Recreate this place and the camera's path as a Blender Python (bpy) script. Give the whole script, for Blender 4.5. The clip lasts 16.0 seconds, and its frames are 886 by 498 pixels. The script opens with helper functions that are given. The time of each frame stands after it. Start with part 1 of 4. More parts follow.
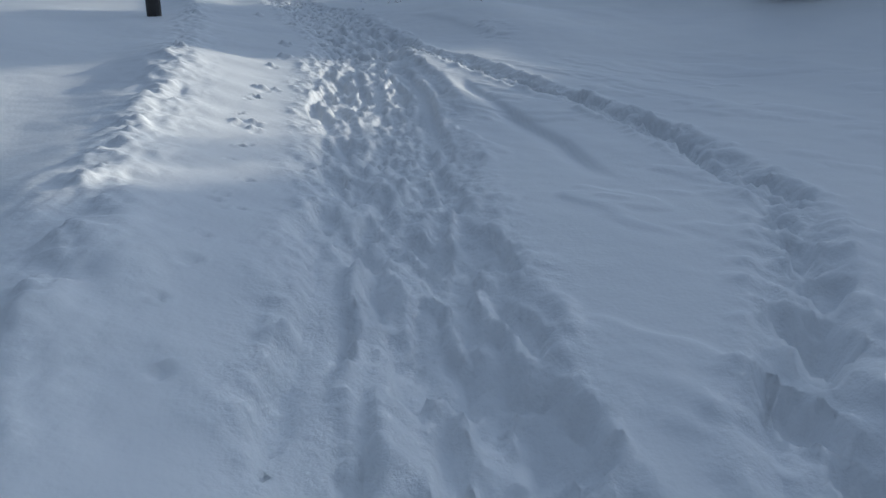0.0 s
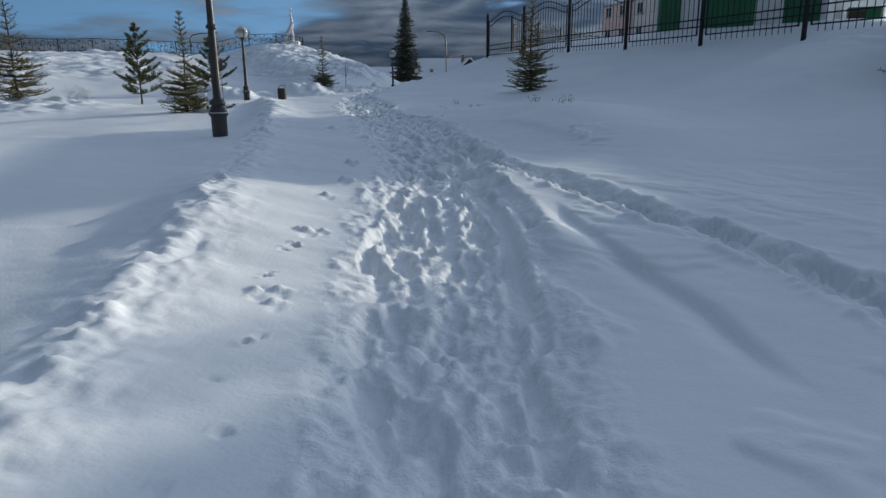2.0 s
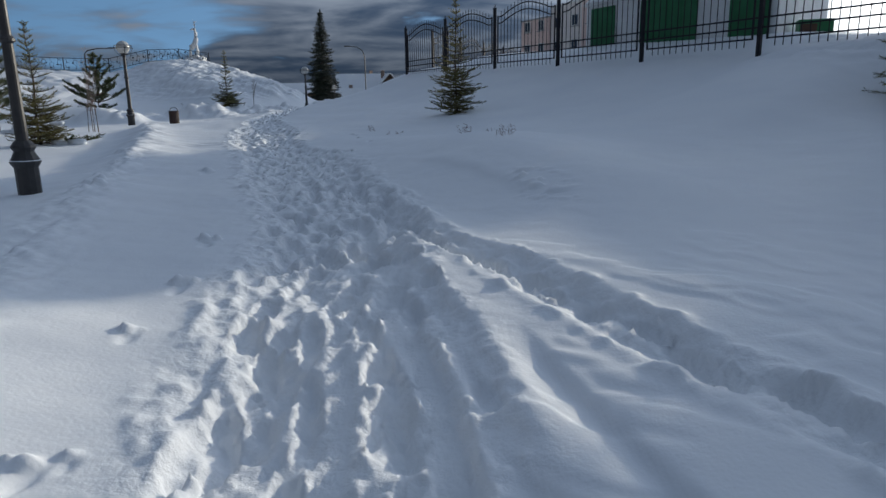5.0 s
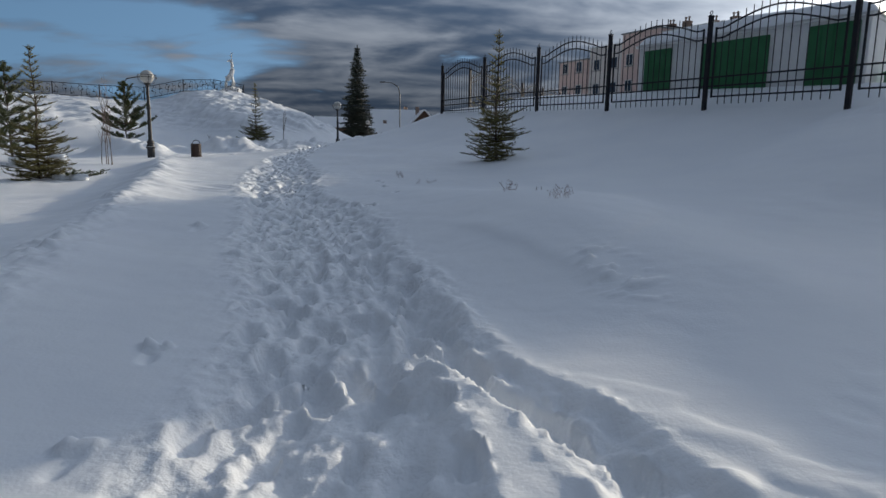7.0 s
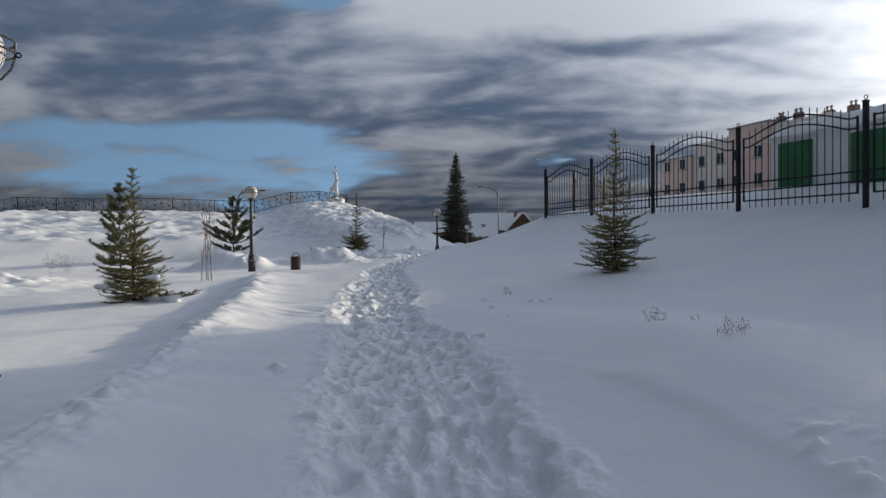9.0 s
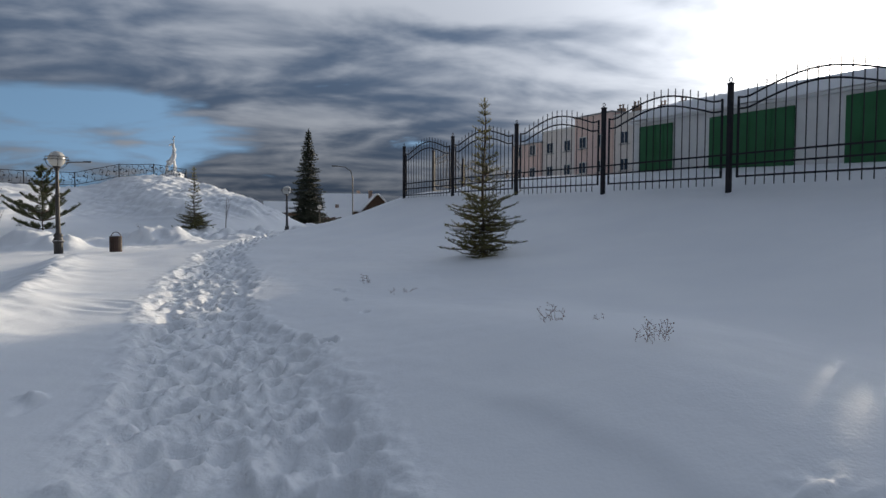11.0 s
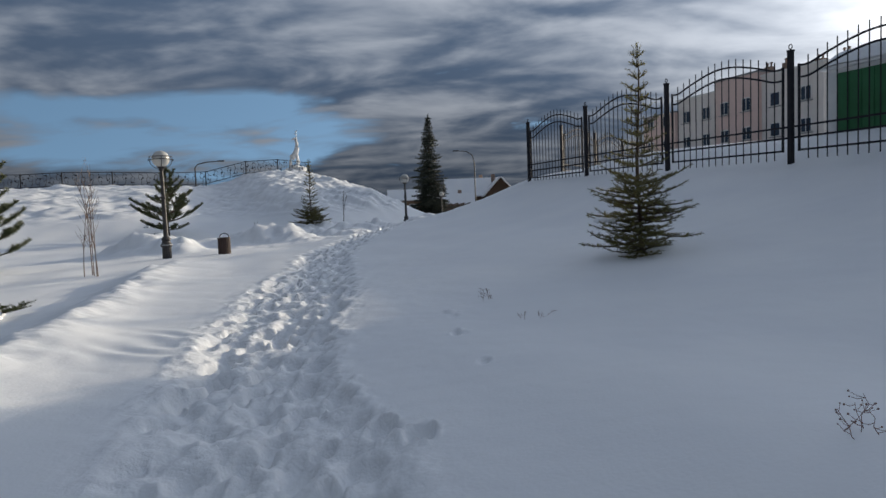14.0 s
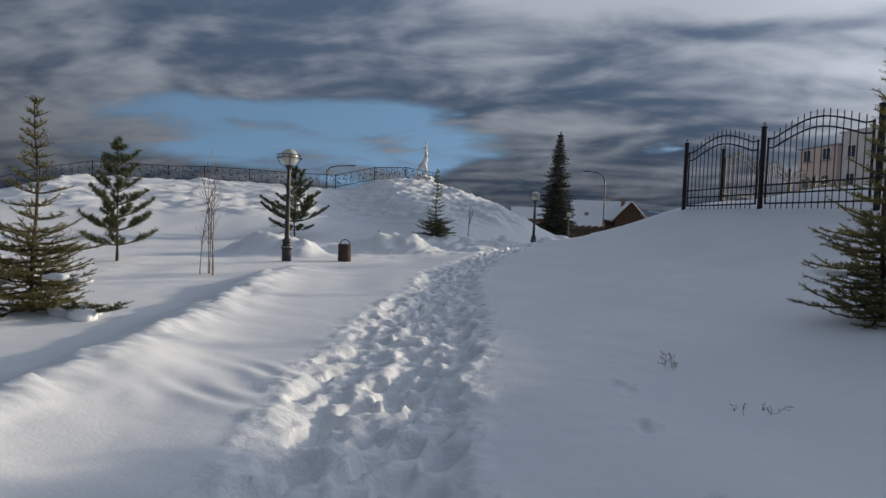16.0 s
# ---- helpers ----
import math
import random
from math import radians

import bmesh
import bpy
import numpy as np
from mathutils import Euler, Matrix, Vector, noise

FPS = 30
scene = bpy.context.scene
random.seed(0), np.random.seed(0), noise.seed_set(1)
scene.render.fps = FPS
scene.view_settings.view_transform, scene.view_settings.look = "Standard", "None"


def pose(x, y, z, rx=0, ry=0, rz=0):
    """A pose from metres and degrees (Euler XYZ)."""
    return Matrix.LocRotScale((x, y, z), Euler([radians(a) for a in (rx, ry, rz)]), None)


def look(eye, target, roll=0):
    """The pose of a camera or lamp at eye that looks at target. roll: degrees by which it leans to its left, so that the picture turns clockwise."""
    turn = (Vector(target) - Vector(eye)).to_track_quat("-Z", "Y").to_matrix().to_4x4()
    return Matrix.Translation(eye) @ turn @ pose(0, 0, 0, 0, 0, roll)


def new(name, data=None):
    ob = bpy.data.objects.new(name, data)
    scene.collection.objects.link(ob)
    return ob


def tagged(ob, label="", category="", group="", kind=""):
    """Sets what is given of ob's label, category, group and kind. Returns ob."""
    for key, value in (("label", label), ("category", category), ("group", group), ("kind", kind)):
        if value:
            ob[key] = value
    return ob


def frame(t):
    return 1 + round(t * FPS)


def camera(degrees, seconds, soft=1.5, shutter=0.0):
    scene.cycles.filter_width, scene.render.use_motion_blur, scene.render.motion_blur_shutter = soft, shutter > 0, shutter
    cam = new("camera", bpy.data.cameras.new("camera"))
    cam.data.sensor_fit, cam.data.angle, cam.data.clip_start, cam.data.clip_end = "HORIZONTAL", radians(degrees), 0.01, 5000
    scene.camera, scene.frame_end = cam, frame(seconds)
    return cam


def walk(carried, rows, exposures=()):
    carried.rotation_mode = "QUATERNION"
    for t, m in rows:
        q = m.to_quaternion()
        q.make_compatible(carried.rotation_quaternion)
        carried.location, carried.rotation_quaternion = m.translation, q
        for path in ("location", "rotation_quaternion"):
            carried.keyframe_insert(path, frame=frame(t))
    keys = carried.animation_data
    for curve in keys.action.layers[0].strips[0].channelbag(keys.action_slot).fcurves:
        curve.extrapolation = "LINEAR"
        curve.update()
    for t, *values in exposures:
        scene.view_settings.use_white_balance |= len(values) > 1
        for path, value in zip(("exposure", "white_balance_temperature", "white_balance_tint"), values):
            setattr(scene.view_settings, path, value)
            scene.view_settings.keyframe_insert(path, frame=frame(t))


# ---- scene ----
cam = camera(67.7, 16.0)
PATH = [
    (0, (0.566, 0.002, 1.569), (0.82, 1.846, 0.839), 2.6),
    (0.5, (0.606, 0.445, 1.611), (0.723, 2.354, 1.028), -0.1),
    (1, (0.681, 0.734, 1.647), (0.859, 2.63, 1.036), 0.1),
    (1.5, (0.768, 1.15, 1.69), (0.832, 3.072, 1.141), 1.3),
    (2, (0.732, 1.59, 1.7), (0.725, 3.532, 1.22), -0.4),
    (2.5, (0.764, 1.972, 1.724), (0.904, 3.895, 1.191), -1.8),
    (3, (0.827, 2.447, 1.81), (0.848, 4.413, 1.447), -0.3),
    (3.5, (0.813, 2.969, 1.771), (0.86, 4.928, 1.373), -1.1),
    (4, (0.86, 3.387, 1.809), (1.179, 5.298, 1.312), -1.1),
    (4.5, (0.947, 3.801, 1.863), (1.242, 5.731, 1.426), -1.1),
    (4.7, (0.945, 3.959, 1.877), (1.176, 5.896, 1.439), -1.5),
    (6.8, (1.026, 5.86, 2.021), (1.208, 7.797, 1.557), 0.4),
    (7, (1.037, 5.975, 2.056), (1.169, 7.942, 1.718), 1.0),
    (7.5, (0.969, 6.31, 2.147), (0.753, 8.298, 2.154), 0.7),
    (8, (0.873, 6.699, 2.234), (0.562, 8.674, 2.241), -0.6),
    (8.2, (0.868, 6.853, 2.24), (0.596, 8.834, 2.228), -0.7),
    (10.3, (0.855, 8.617, 2.211), (0.754, 10.614, 2.153), -1.4),
    (10.5, (0.828, 8.759, 2.207), (0.765, 10.757, 2.134), -2.1),
    (11, (0.828, 9.09, 2.2), (1.103, 11.069, 2.108), 0.3),
    (11.5, (0.814, 9.452, 2.24), (1.217, 11.41, 2.174), -0.5),
    (12, (0.87, 9.947, 2.232), (1.393, 11.876, 2.15), -2.1),
    (12.5, (0.98, 10.317, 2.221), (1.745, 12.149, 1.977), -0.9),
    (13, (1.077, 10.735, 2.28), (1.492, 12.689, 2.183), 0.8),
    (13.5, (1.003, 11.206, 2.318), (0.964, 13.204, 2.244), -2.2),
    (14, (0.961, 11.604, 2.322), (0.858, 13.596, 2.185), -2.3),
    (14.5, (0.886, 12.023, 2.347), (0.594, 13.996, 2.191), -0.4),
    (15, (0.699, 12.494, 2.346), (0.416, 14.463, 2.139), -1.7),
    (15.5, (0.537, 12.871, 2.378), (0.332, 14.845, 2.131), 0.1),
    (16, (0.416, 13.255, 2.382), (-0.037, 15.201, 2.292), 2.3),
]
EXPOSURES = [
    (0, 0.0, 5700, 5), (2.6, -0.08, 5700, 5), (3.1, -0.1, 6250, 10), (3.9, -0.1, 6200, 10), (4.3, -0.1, 5800, 7), (6.9, -0.05, 6100, 8), (7.3, 0.18, 6600, 10),
    (8.2, 0.15, 6550, 10), (11, 0.2, 6550, 10), (12, 0.22, 6300, 10), (12.6, 0.06, 5950, 9), (13.2, 0.18, 6400, 10), (13.8, 0.14, 6500, 9), (14.5, 0.10, 6400, 10), (16, -0.03, 6500, 10),
]
walk(cam, [(t, look(eye, target, roll)) for t, eye, target, roll in PATH], EXPOSURES)

# ---- sky and sun ----
SUN_AZ, SUN_EL = radians(46.4), radians(12.0)
SUN_DIR = Vector((math.sin(SUN_AZ) * math.cos(SUN_EL), math.cos(SUN_AZ) * math.cos(SUN_EL), math.sin(SUN_EL)))

sun_data = bpy.data.lights.new("sun", "SUN")
sun_data.energy, sun_data.angle, sun_data.color = 3.5, radians(1.1), (1.0, 0.86, 0.66)
sun = new("sun", sun_data)
sun.matrix_world = look(SUN_DIR * 200, (0, 0, 0))


def wire(nt, a, ao, b, bi):
    nt.links.new(a.outputs[ao], b.inputs[bi])


def build_world():
    world = bpy.data.worlds.new("sky")
    scene.world = world
    world.use_nodes = True
    nt = world.node_tree
    nt.nodes.clear()
    N = nt.nodes.new

    def maths(op, a, b=None, c=None, clamp=False):
        n = N("ShaderNodeMath")
        n.operation, n.use_clamp = op, clamp
        for i, v in enumerate((a, b, c)):
            if v is None:
                continue
            if isinstance(v, (int, float)):
                n.inputs[i].default_value = v
            else:
                nt.links.new(v, n.inputs[i])
        return n.outputs[0]

    def span(v, lo, hi, a=0.0, b=1.0):
        n = N("ShaderNodeMapRange")
        n.interpolation_type = "SMOOTHSTEP"
        nt.links.new(v, n.inputs[0])
        for i, k in enumerate((lo, hi, a, b)):
            n.inputs[i + 1].default_value = k
        return n.outputs[0]

    def blend(f, a, b):
        n = N("ShaderNodeMix")
        n.data_type = "RGBA"
        nt.links.new(f, n.inputs[0])
        for i, v in ((6, a), (7, b)):
            if isinstance(v, tuple):
                n.inputs[i].default_value = (*v, 1)
            else:
                nt.links.new(v, n.inputs[i])
        return n.outputs[2]

    sky = N("ShaderNodeTexSky")
    sky.sky_type, sky.sun_disc = "NISHITA", False
    sky.sun_elevation, sky.sun_rotation = SUN_EL, SUN_AZ
    sky.ozone_density, sky.dust_density = 3.0, 0.3
    coord = N("ShaderNodeTexCoord")
    lifted = N("ShaderNodeVectorMath")
    lifted.operation = "ADD"
    lifted.inputs[1].default_value = (0, 0, 0.45)
    wire(nt, coord, "Generated", lifted, 0)
    unit = N("ShaderNodeVectorMath")
    unit.operation = "NORMALIZE"
    wire(nt, lifted, 0, unit, 0)
    wire(nt, unit, 0, sky, 0)
    sep = N("ShaderNodeSeparateXYZ")
    nt.links.new(coord.outputs["Generated"], sep.inputs[0])
    up = maths("MAXIMUM", sep.outputs[2], 0.0)
    # clouds lie on a level sheet overhead, so they flatten to streaks towards the horizon
    reach = maths("DIVIDE", 1.0, maths("ADD", up, 0.19))
    sheet = N("ShaderNodeCombineXYZ")
    nt.links.new(maths("MULTIPLY", maths("MULTIPLY", sep.outputs[0], reach), 0.72), sheet.inputs[0])
    nt.links.new(maths("MULTIPLY", sep.outputs[1], reach), sheet.inputs[1])

    def cloud_noise(scale, detail, shift, rough=0.55, distort=0.25):
        m = N("ShaderNodeMapping")
        m.inputs["Location"].default_value = shift
        wire(nt, sheet, 0, m, 0)
        n = N("ShaderNodeTexNoise")
        n.inputs["Scale"].default_value, n.inputs["Detail"].default_value, n.inputs["Roughness"].default_value = scale, detail, rough
        n.inputs["Distortion"].default_value = distort
        nt.links.new(m.outputs[0], n.inputs["Vector"])
        return n.outputs["Fac"]

    big = cloud_noise(0.8, 4, (3.1, 7.7, 0.2), 0.45)
    fine = cloud_noise(2.3, 9, (1.3, 2.4, 4.0), 0.5)
    # the same billows a little nearer the sun: their difference lights one flank of each
    beyond = cloud_noise(2.3, 4, (1.3 + 0.05 * math.sin(SUN_AZ), 2.4 + 0.1 * math.cos(SUN_AZ), 4.0), 0.48)
    towards = N("ShaderNodeVectorMath")
    towards.operation = "DOT_PRODUCT"
    nt.links.new(coord.outputs["Generated"], towards.inputs[0])
    towards.inputs[1].default_value = SUN_DIR
    near = maths("MAXIMUM", towards.outputs["Value"], 0.0)
    halo = maths("POWER", near, 9.0)
    glow = maths("POWER", near, 90.0)

    # A gap of open sky low over the hill.
    az = maths("ARCTAN2", sep.outputs[0], sep.outputs[1])
    def patch(where, rise, wide, tall):
        """1 at a place in the sky, falling off round it."""
        gx, gy = maths("DIVIDE", maths("SUBTRACT", az, where), wide), maths("DIVIDE", maths("SUBTRACT", up, rise), tall)
        return maths("ADD", maths("MULTIPLY", gx, gx), maths("MULTIPLY", gy, gy))

    gap = maths("ADD", patch(-0.43, 0.107, 0.25, 0.046), maths("MULTIPLY", maths("SUBTRACT", fine, 0.5), 8.0))
    gap = span(gap, 0.1, 1.9)
    # torn cloud high up, with blue between
    torn = maths("SUBTRACT", 1.0, span(patch(0.08, 0.36, 0.5, 0.085), 0.1, 1.3))
    holes = span(maths("SUBTRACT", fine, maths("MULTIPLY", torn, 0.15)), 0.24, 0.34)
    mix = maths("ADD", maths("MULTIPLY", big, 0.7), maths("MULTIPLY", fine, 0.3))
    cover = maths("MULTIPLY", maths("MULTIPLY", span(mix, 0.20, 0.29), gap), holes)

    flank = maths("MULTIPLY", maths("SUBTRACT", fine, beyond), 0.75)
    shade = maths("ADD", maths("MULTIPLY", big, 0.45), maths("MULTIPLY", fine, 0.55))
    shade = maths("ADD", maths("ADD", shade, flank), maths("ADD", maths("MULTIPLY", halo, 0.10), maths("MULTIPLY", torn, 0.24)))
    dense = maths("SUBTRACT", 1.0, span(patch(-0.25, 0.215, 0.42, 0.065), 0.0, 1.2))
    pale = maths("SUBTRACT", 1.0, span(patch(-0.78, 0.16, 0.3, 0.13), 0.0, 1.3))
    shade = maths("ADD", maths("SUBTRACT", shade, maths("MULTIPLY", dense, 0.05)), maths("MULTIPLY", pale, 0.13))
    shade = span(shade, 0.34, 0.76)
    dark = blend(shade, (0.55, 0.82, 1.3), (2.75, 3.0, 3.45))
    height = span(up, 0.06, 0.55)
    lit = maths("ADD", maths("ADD", 1.0, maths("MULTIPLY", height, 0.55)), maths("MULTIPLY", halo, 1.35))
    lit = maths("MULTIPLY", lit, span(up, 0.0, 0.22, 0.42, 1.0))
    lit = maths("MULTIPLY", lit, span(towards.outputs["Value"], -1.0, 0.55, 0.35, 1.12))
    scaled = N("ShaderNodeVectorMath")
    scaled.operation = "SCALE"
    nt.links.new(dark, scaled.inputs[0])
    nt.links.new(lit, scaled.inputs["Scale"])
    open_sky = N("ShaderNodeVectorMath")
    open_sky.operation = "MULTIPLY"
    open_sky.inputs[1].default_value = (2.2, 2.0, 1.7)
    wire(nt, sky, 0, open_sky, 0)
    both = blend(cover, open_sky.outputs[0], scaled.outputs[0])
    bright = N("ShaderNodeVectorMath")
    bright.operation = "SCALE"
    bright.inputs[0].default_value = (75, 70, 62)
    nt.links.new(glow, bright.inputs["Scale"])
    haze = N("ShaderNodeVectorMath")
    haze.operation = "SCALE"
    haze.inputs[0].default_value = (9.0, 8.8, 8.4)
    nt.links.new(maths("POWER", near, 22.0), haze.inputs["Scale"])
    hazed = N("ShaderNodeVectorMath")
    hazed.operation = "ADD"
    nt.links.new(both, hazed.inputs[0])
    wire(nt, haze, 0, hazed, 1)
    total = N("ShaderNodeVectorMath")
    total.operation = "ADD"
    wire(nt, hazed, 0, total, 0)
    wire(nt, bright, 0, total, 1)
    back = N("ShaderNodeBackground")
    back.inputs[1].default_value = 0.1
    wire(nt, total, 0, back, 0)
    wire(nt, back, 0, N("ShaderNodeOutputWorld"), 0)


build_world()


# ---- materials ----
def material(name, base, rough=0.6, metal=0.0, second=None, scale=6.0, detail=6.0, bump=0.2, bump_scale=60.0, bump_size=0.01, random_tint=0.0,
             coat=0.0, stretch=(1, 1, 1), sheen=0.0, subsurface=0.0, spec=0.5, translucent=0.0):
    m = bpy.data.materials.new(name)
    m.use_nodes = True
    nt = m.node_tree
    b = nt.nodes["Principled BSDF"]
    N = nt.nodes.new
    coord = N("ShaderNodeTexCoord")
    mp = N("ShaderNodeMapping")
    mp.inputs["Scale"].default_value = stretch
    wire(nt, coord, "Object", mp, 0)
    n1 = N("ShaderNodeTexNoise")
    n1.inputs["Scale"].default_value, n1.inputs["Detail"].default_value = scale, detail
    wire(nt, mp, 0, n1, "Vector")
    ramp = N("ShaderNodeValToRGB")
    ramp.color_ramp.elements[0].position, ramp.color_ramp.elements[1].position = 0.32, 0.68
    second = second or tuple(c * 0.8 for c in base)
    ramp.color_ramp.elements[0].color, ramp.color_ramp.elements[1].color = (*second, 1), (*base, 1)
    wire(nt, n1, "Fac", ramp, 0)
    last = ramp
    if random_tint:
        info = N("ShaderNodeObjectInfo")
        hsv = N("ShaderNodeHueSaturation")
        mr = N("ShaderNodeMapRange")
        mr.inputs[3].default_value, mr.inputs[4].default_value = 1 - random_tint, 1 + random_tint
        wire(nt, info, "Random", mr, 0)
        wire(nt, mr, 0, hsv, "Value")
        wire(nt, ramp, 0, hsv, "Color")
        last = hsv
    wire(nt, last, 0, b, "Base Color")
    rr = N("ShaderNodeMapRange")
    rr.inputs[3].default_value, rr.inputs[4].default_value = max(rough - 0.12, 0.03), min(rough + 0.12, 1)
    wire(nt, n1, "Fac", rr, 0)
    wire(nt, rr, 0, b, "Roughness")
    b.inputs["Metallic"].default_value = metal
    b.inputs["Coat Weight"].default_value = coat
    b.inputs["Specular IOR Level"].default_value = spec
    if subsurface:
        b.inputs["Subsurface Weight"].default_value = subsurface
        b.inputs["Subsurface Radius"].default_value = (0.02, 0.025, 0.03)
        b.inputs["Subsurface Scale"].default_value = 1.0
    if translucent:
        through_leaf = N("ShaderNodeBsdfTranslucent")
        wire(nt, last, 0, through_leaf, "Color")
        both = N("ShaderNodeMixShader")
        both.inputs[0].default_value = translucent
        wire(nt, b, 0, both, 1)
        wire(nt, through_leaf, 0, both, 2)
        wire(nt, both, 0, nt.nodes["Material Output"], 0)
    if bump:
        n2 = N("ShaderNodeTexNoise")
        n2.inputs["Scale"].default_value, n2.inputs["Detail"].default_value = bump_scale, 5
        wire(nt, mp, 0, n2, "Vector")
        bp = N("ShaderNodeBump")
        bp.inputs["Strength"].default_value, bp.inputs["Distance"].default_value = bump, bump_size
        wire(nt, n2, "Fac", bp, "Height")
        wire(nt, bp, 0, b, "Normal")
    return m


def snow_material():
    m = bpy.data.materials.new("snow")
    m.use_nodes = True
    nt = m.node_tree
    b = nt.nodes["Principled BSDF"]
    N = nt.nodes.new
    coord = N("ShaderNodeTexCoord")
    wide = N("ShaderNodeTexNoise")
    wide.inputs["Scale"].default_value, wide.inputs["Detail"].default_value = 0.8, 6
    wire(nt, coord, "Object", wide, "Vector")
    ramp = N("ShaderNodeValToRGB")
    ramp.color_ramp.elements[0].position, ramp.color_ramp.elements[1].position = 0.3, 0.7
    ramp.color_ramp.elements[0].color, ramp.color_ramp.elements[1].color = (0.87, 0.885, 0.91, 1), (0.92, 0.93, 0.94, 1)
    wire(nt, wide, "Fac", ramp, 0)
    wire(nt, ramp, 0, b, "Base Color")
    b.inputs["Roughness"].default_value = 0.62
    b.inputs["Specular IOR Level"].default_value = 0.3
    # grain, crusted patches and wind ripples
    grain = N("ShaderNodeTexNoise")
    grain.inputs["Scale"].default_value, grain.inputs["Detail"].default_value = 42, 7
    wire(nt, coord, "Object", grain, "Vector")
    b1 = N("ShaderNodeBump")
    b1.inputs["Strength"].default_value, b1.inputs["Distance"].default_value = 0.20, 0.010
    wire(nt, grain, "Fac", b1, "Height")
    mp = N("ShaderNodeMapping")
    mp.inputs["Rotation"].default_value = (0, 0, radians(-20))
    mp.inputs["Scale"].default_value = (1.4, 6.0, 1.0)
    wire(nt, coord, "Object", mp, 0)
    wind = N("ShaderNodeTexNoise")
    wind.inputs["Scale"].default_value, wind.inputs["Detail"].default_value = 1.6, 6
    wind.inputs["Distortion"].default_value = 0.6
    wire(nt, mp, 0, wind, "Vector")
    b2 = N("ShaderNodeBump")
    b2.inputs["Strength"].default_value, b2.inputs["Distance"].default_value = 0.06, 0.02
    wire(nt, wind, "Fac", b2, "Height")
    wire(nt, b1, 0, b2, "Normal")
    # crumbs where the snow is trodden
    worn = N("ShaderNodeAttribute")
    worn.attribute_name = "trodden"
    crumbs = N("ShaderNodeTexNoise")
    crumbs.inputs["Scale"].default_value, crumbs.inputs["Detail"].default_value, crumbs.inputs["Roughness"].default_value = 17, 5, 0.62
    wire(nt, coord, "Object", crumbs, "Vector")
    b3 = N("ShaderNodeBump")
    b3.inputs["Distance"].default_value = 0.045
    how = N("ShaderNodeMath")
    how.operation = "MULTIPLY"
    how.inputs[1].default_value = 0.42
    wire(nt, worn, "Fac", how, 0)
    wire(nt, how, 0, b3, "Strength")
    wire(nt, crumbs, "Fac", b3, "Height")
    wire(nt, b2, 0, b3, "Normal")
    wire(nt, b3, 0, b, "Normal")
    return m


SNOW = snow_material()
IRON = material("fence_paint", (0.016, 0.018, 0.026), 0.68, 0.0, (0.026, 0.024, 0.028), 5, bump=0.25, bump_scale=120, bump_size=0.002, spec=0.2)
LAMP_IRON = material("lamp_paint", (0.03, 0.027, 0.027), 0.5, 0.0, (0.05, 0.045, 0.042), 7, bump=0.3, bump_scale=90, bump_size=0.003)
OPAL = material("opal_globe", (0.62, 0.60, 0.55), 0.22, 0.0, (0.55, 0.53, 0.48), 4, bump=0, coat=0.4)
GREEN = material("green_sheet", (0.012, 0.115, 0.038), 0.5, 0.0, (0.02, 0.15, 0.055), 2.2, bump=0.25, bump_scale=30, bump_size=0.006)
WHITE_WALL = material("white_wall", (0.82, 0.83, 0.83), 0.6, 0.0, (0.72, 0.73, 0.74), 3, bump=0.2, bump_scale=40, bump_size=0.004)
BARK = material("bark", (0.11, 0.075, 0.05), 0.9, 0.0, (0.055, 0.04, 0.03), 14, bump=0.6, bump_scale=50, bump_size=0.01, stretch=(1, 1, 0.25))
FIR = material("fir_needles", (0.21, 0.185, 0.06), 0.6, 0.0, (0.11, 0.11, 0.038), 5, bump=0, translucent=0.35)
FIR_DARK = material("dark_fir_needles", (0.032, 0.042, 0.026), 0.7, 0.0, (0.014, 0.02, 0.014), 2, bump=0)
PINE = material("pine_needles", (0.11, 0.125, 0.05), 0.6, 0.0, (0.055, 0.068, 0.03), 4, bump=0, translucent=0.25)
TWIG = material("dry_twig", (0.27, 0.16, 0.13), 0.85, 0.0, (0.17, 0.10, 0.085), 20, bump=0)
BIRCH = material("sapling_bark", (0.28, 0.21, 0.17), 0.8, 0.0, (0.14, 0.10, 0.085), 9, bump=0.3, bump_scale=60, bump_size=0.004)
BIN = material("bin_paint", (0.05, 0.026, 0.02), 0.5, 0.0, (0.075, 0.045, 0.035), 12, bump=0.3, bump_scale=70, bump_size=0.003)
STATUE = material("white_statue", (0.80, 0.80, 0.79), 0.7, 0.0, (0.68, 0.69, 0.70), 3, bump=0.3, bump_scale=14, bump_size=0.02)
BRICK = material("brown_brick", (0.33, 0.24, 0.19), 0.85, 0.0, (0.26, 0.19, 0.15), 1.2, bump=0.3, bump_scale=9, bump_size=0.02)
PINK = material("pink_render", (0.70, 0.55, 0.50), 0.85, 0.0, (0.63, 0.49, 0.45), 0.6, bump=0.2, bump_scale=6, bump_size=0.01)
CREAM = material("pale_render", (0.72, 0.69, 0.66), 0.85, 0.0, (0.64, 0.61, 0.58), 0.6, bump=0.2, bump_scale=6, bump_size=0.01)
PANE = material("window_pane", (0.05, 0.07, 0.10), 0.08, 0.0, (0.03, 0.045, 0.07), 2, bump=0)
FRAME = material("white_frame", (0.72, 0.72, 0.70), 0.5, 0.0, (0.62, 0.62, 0.6), 8, bump=0)
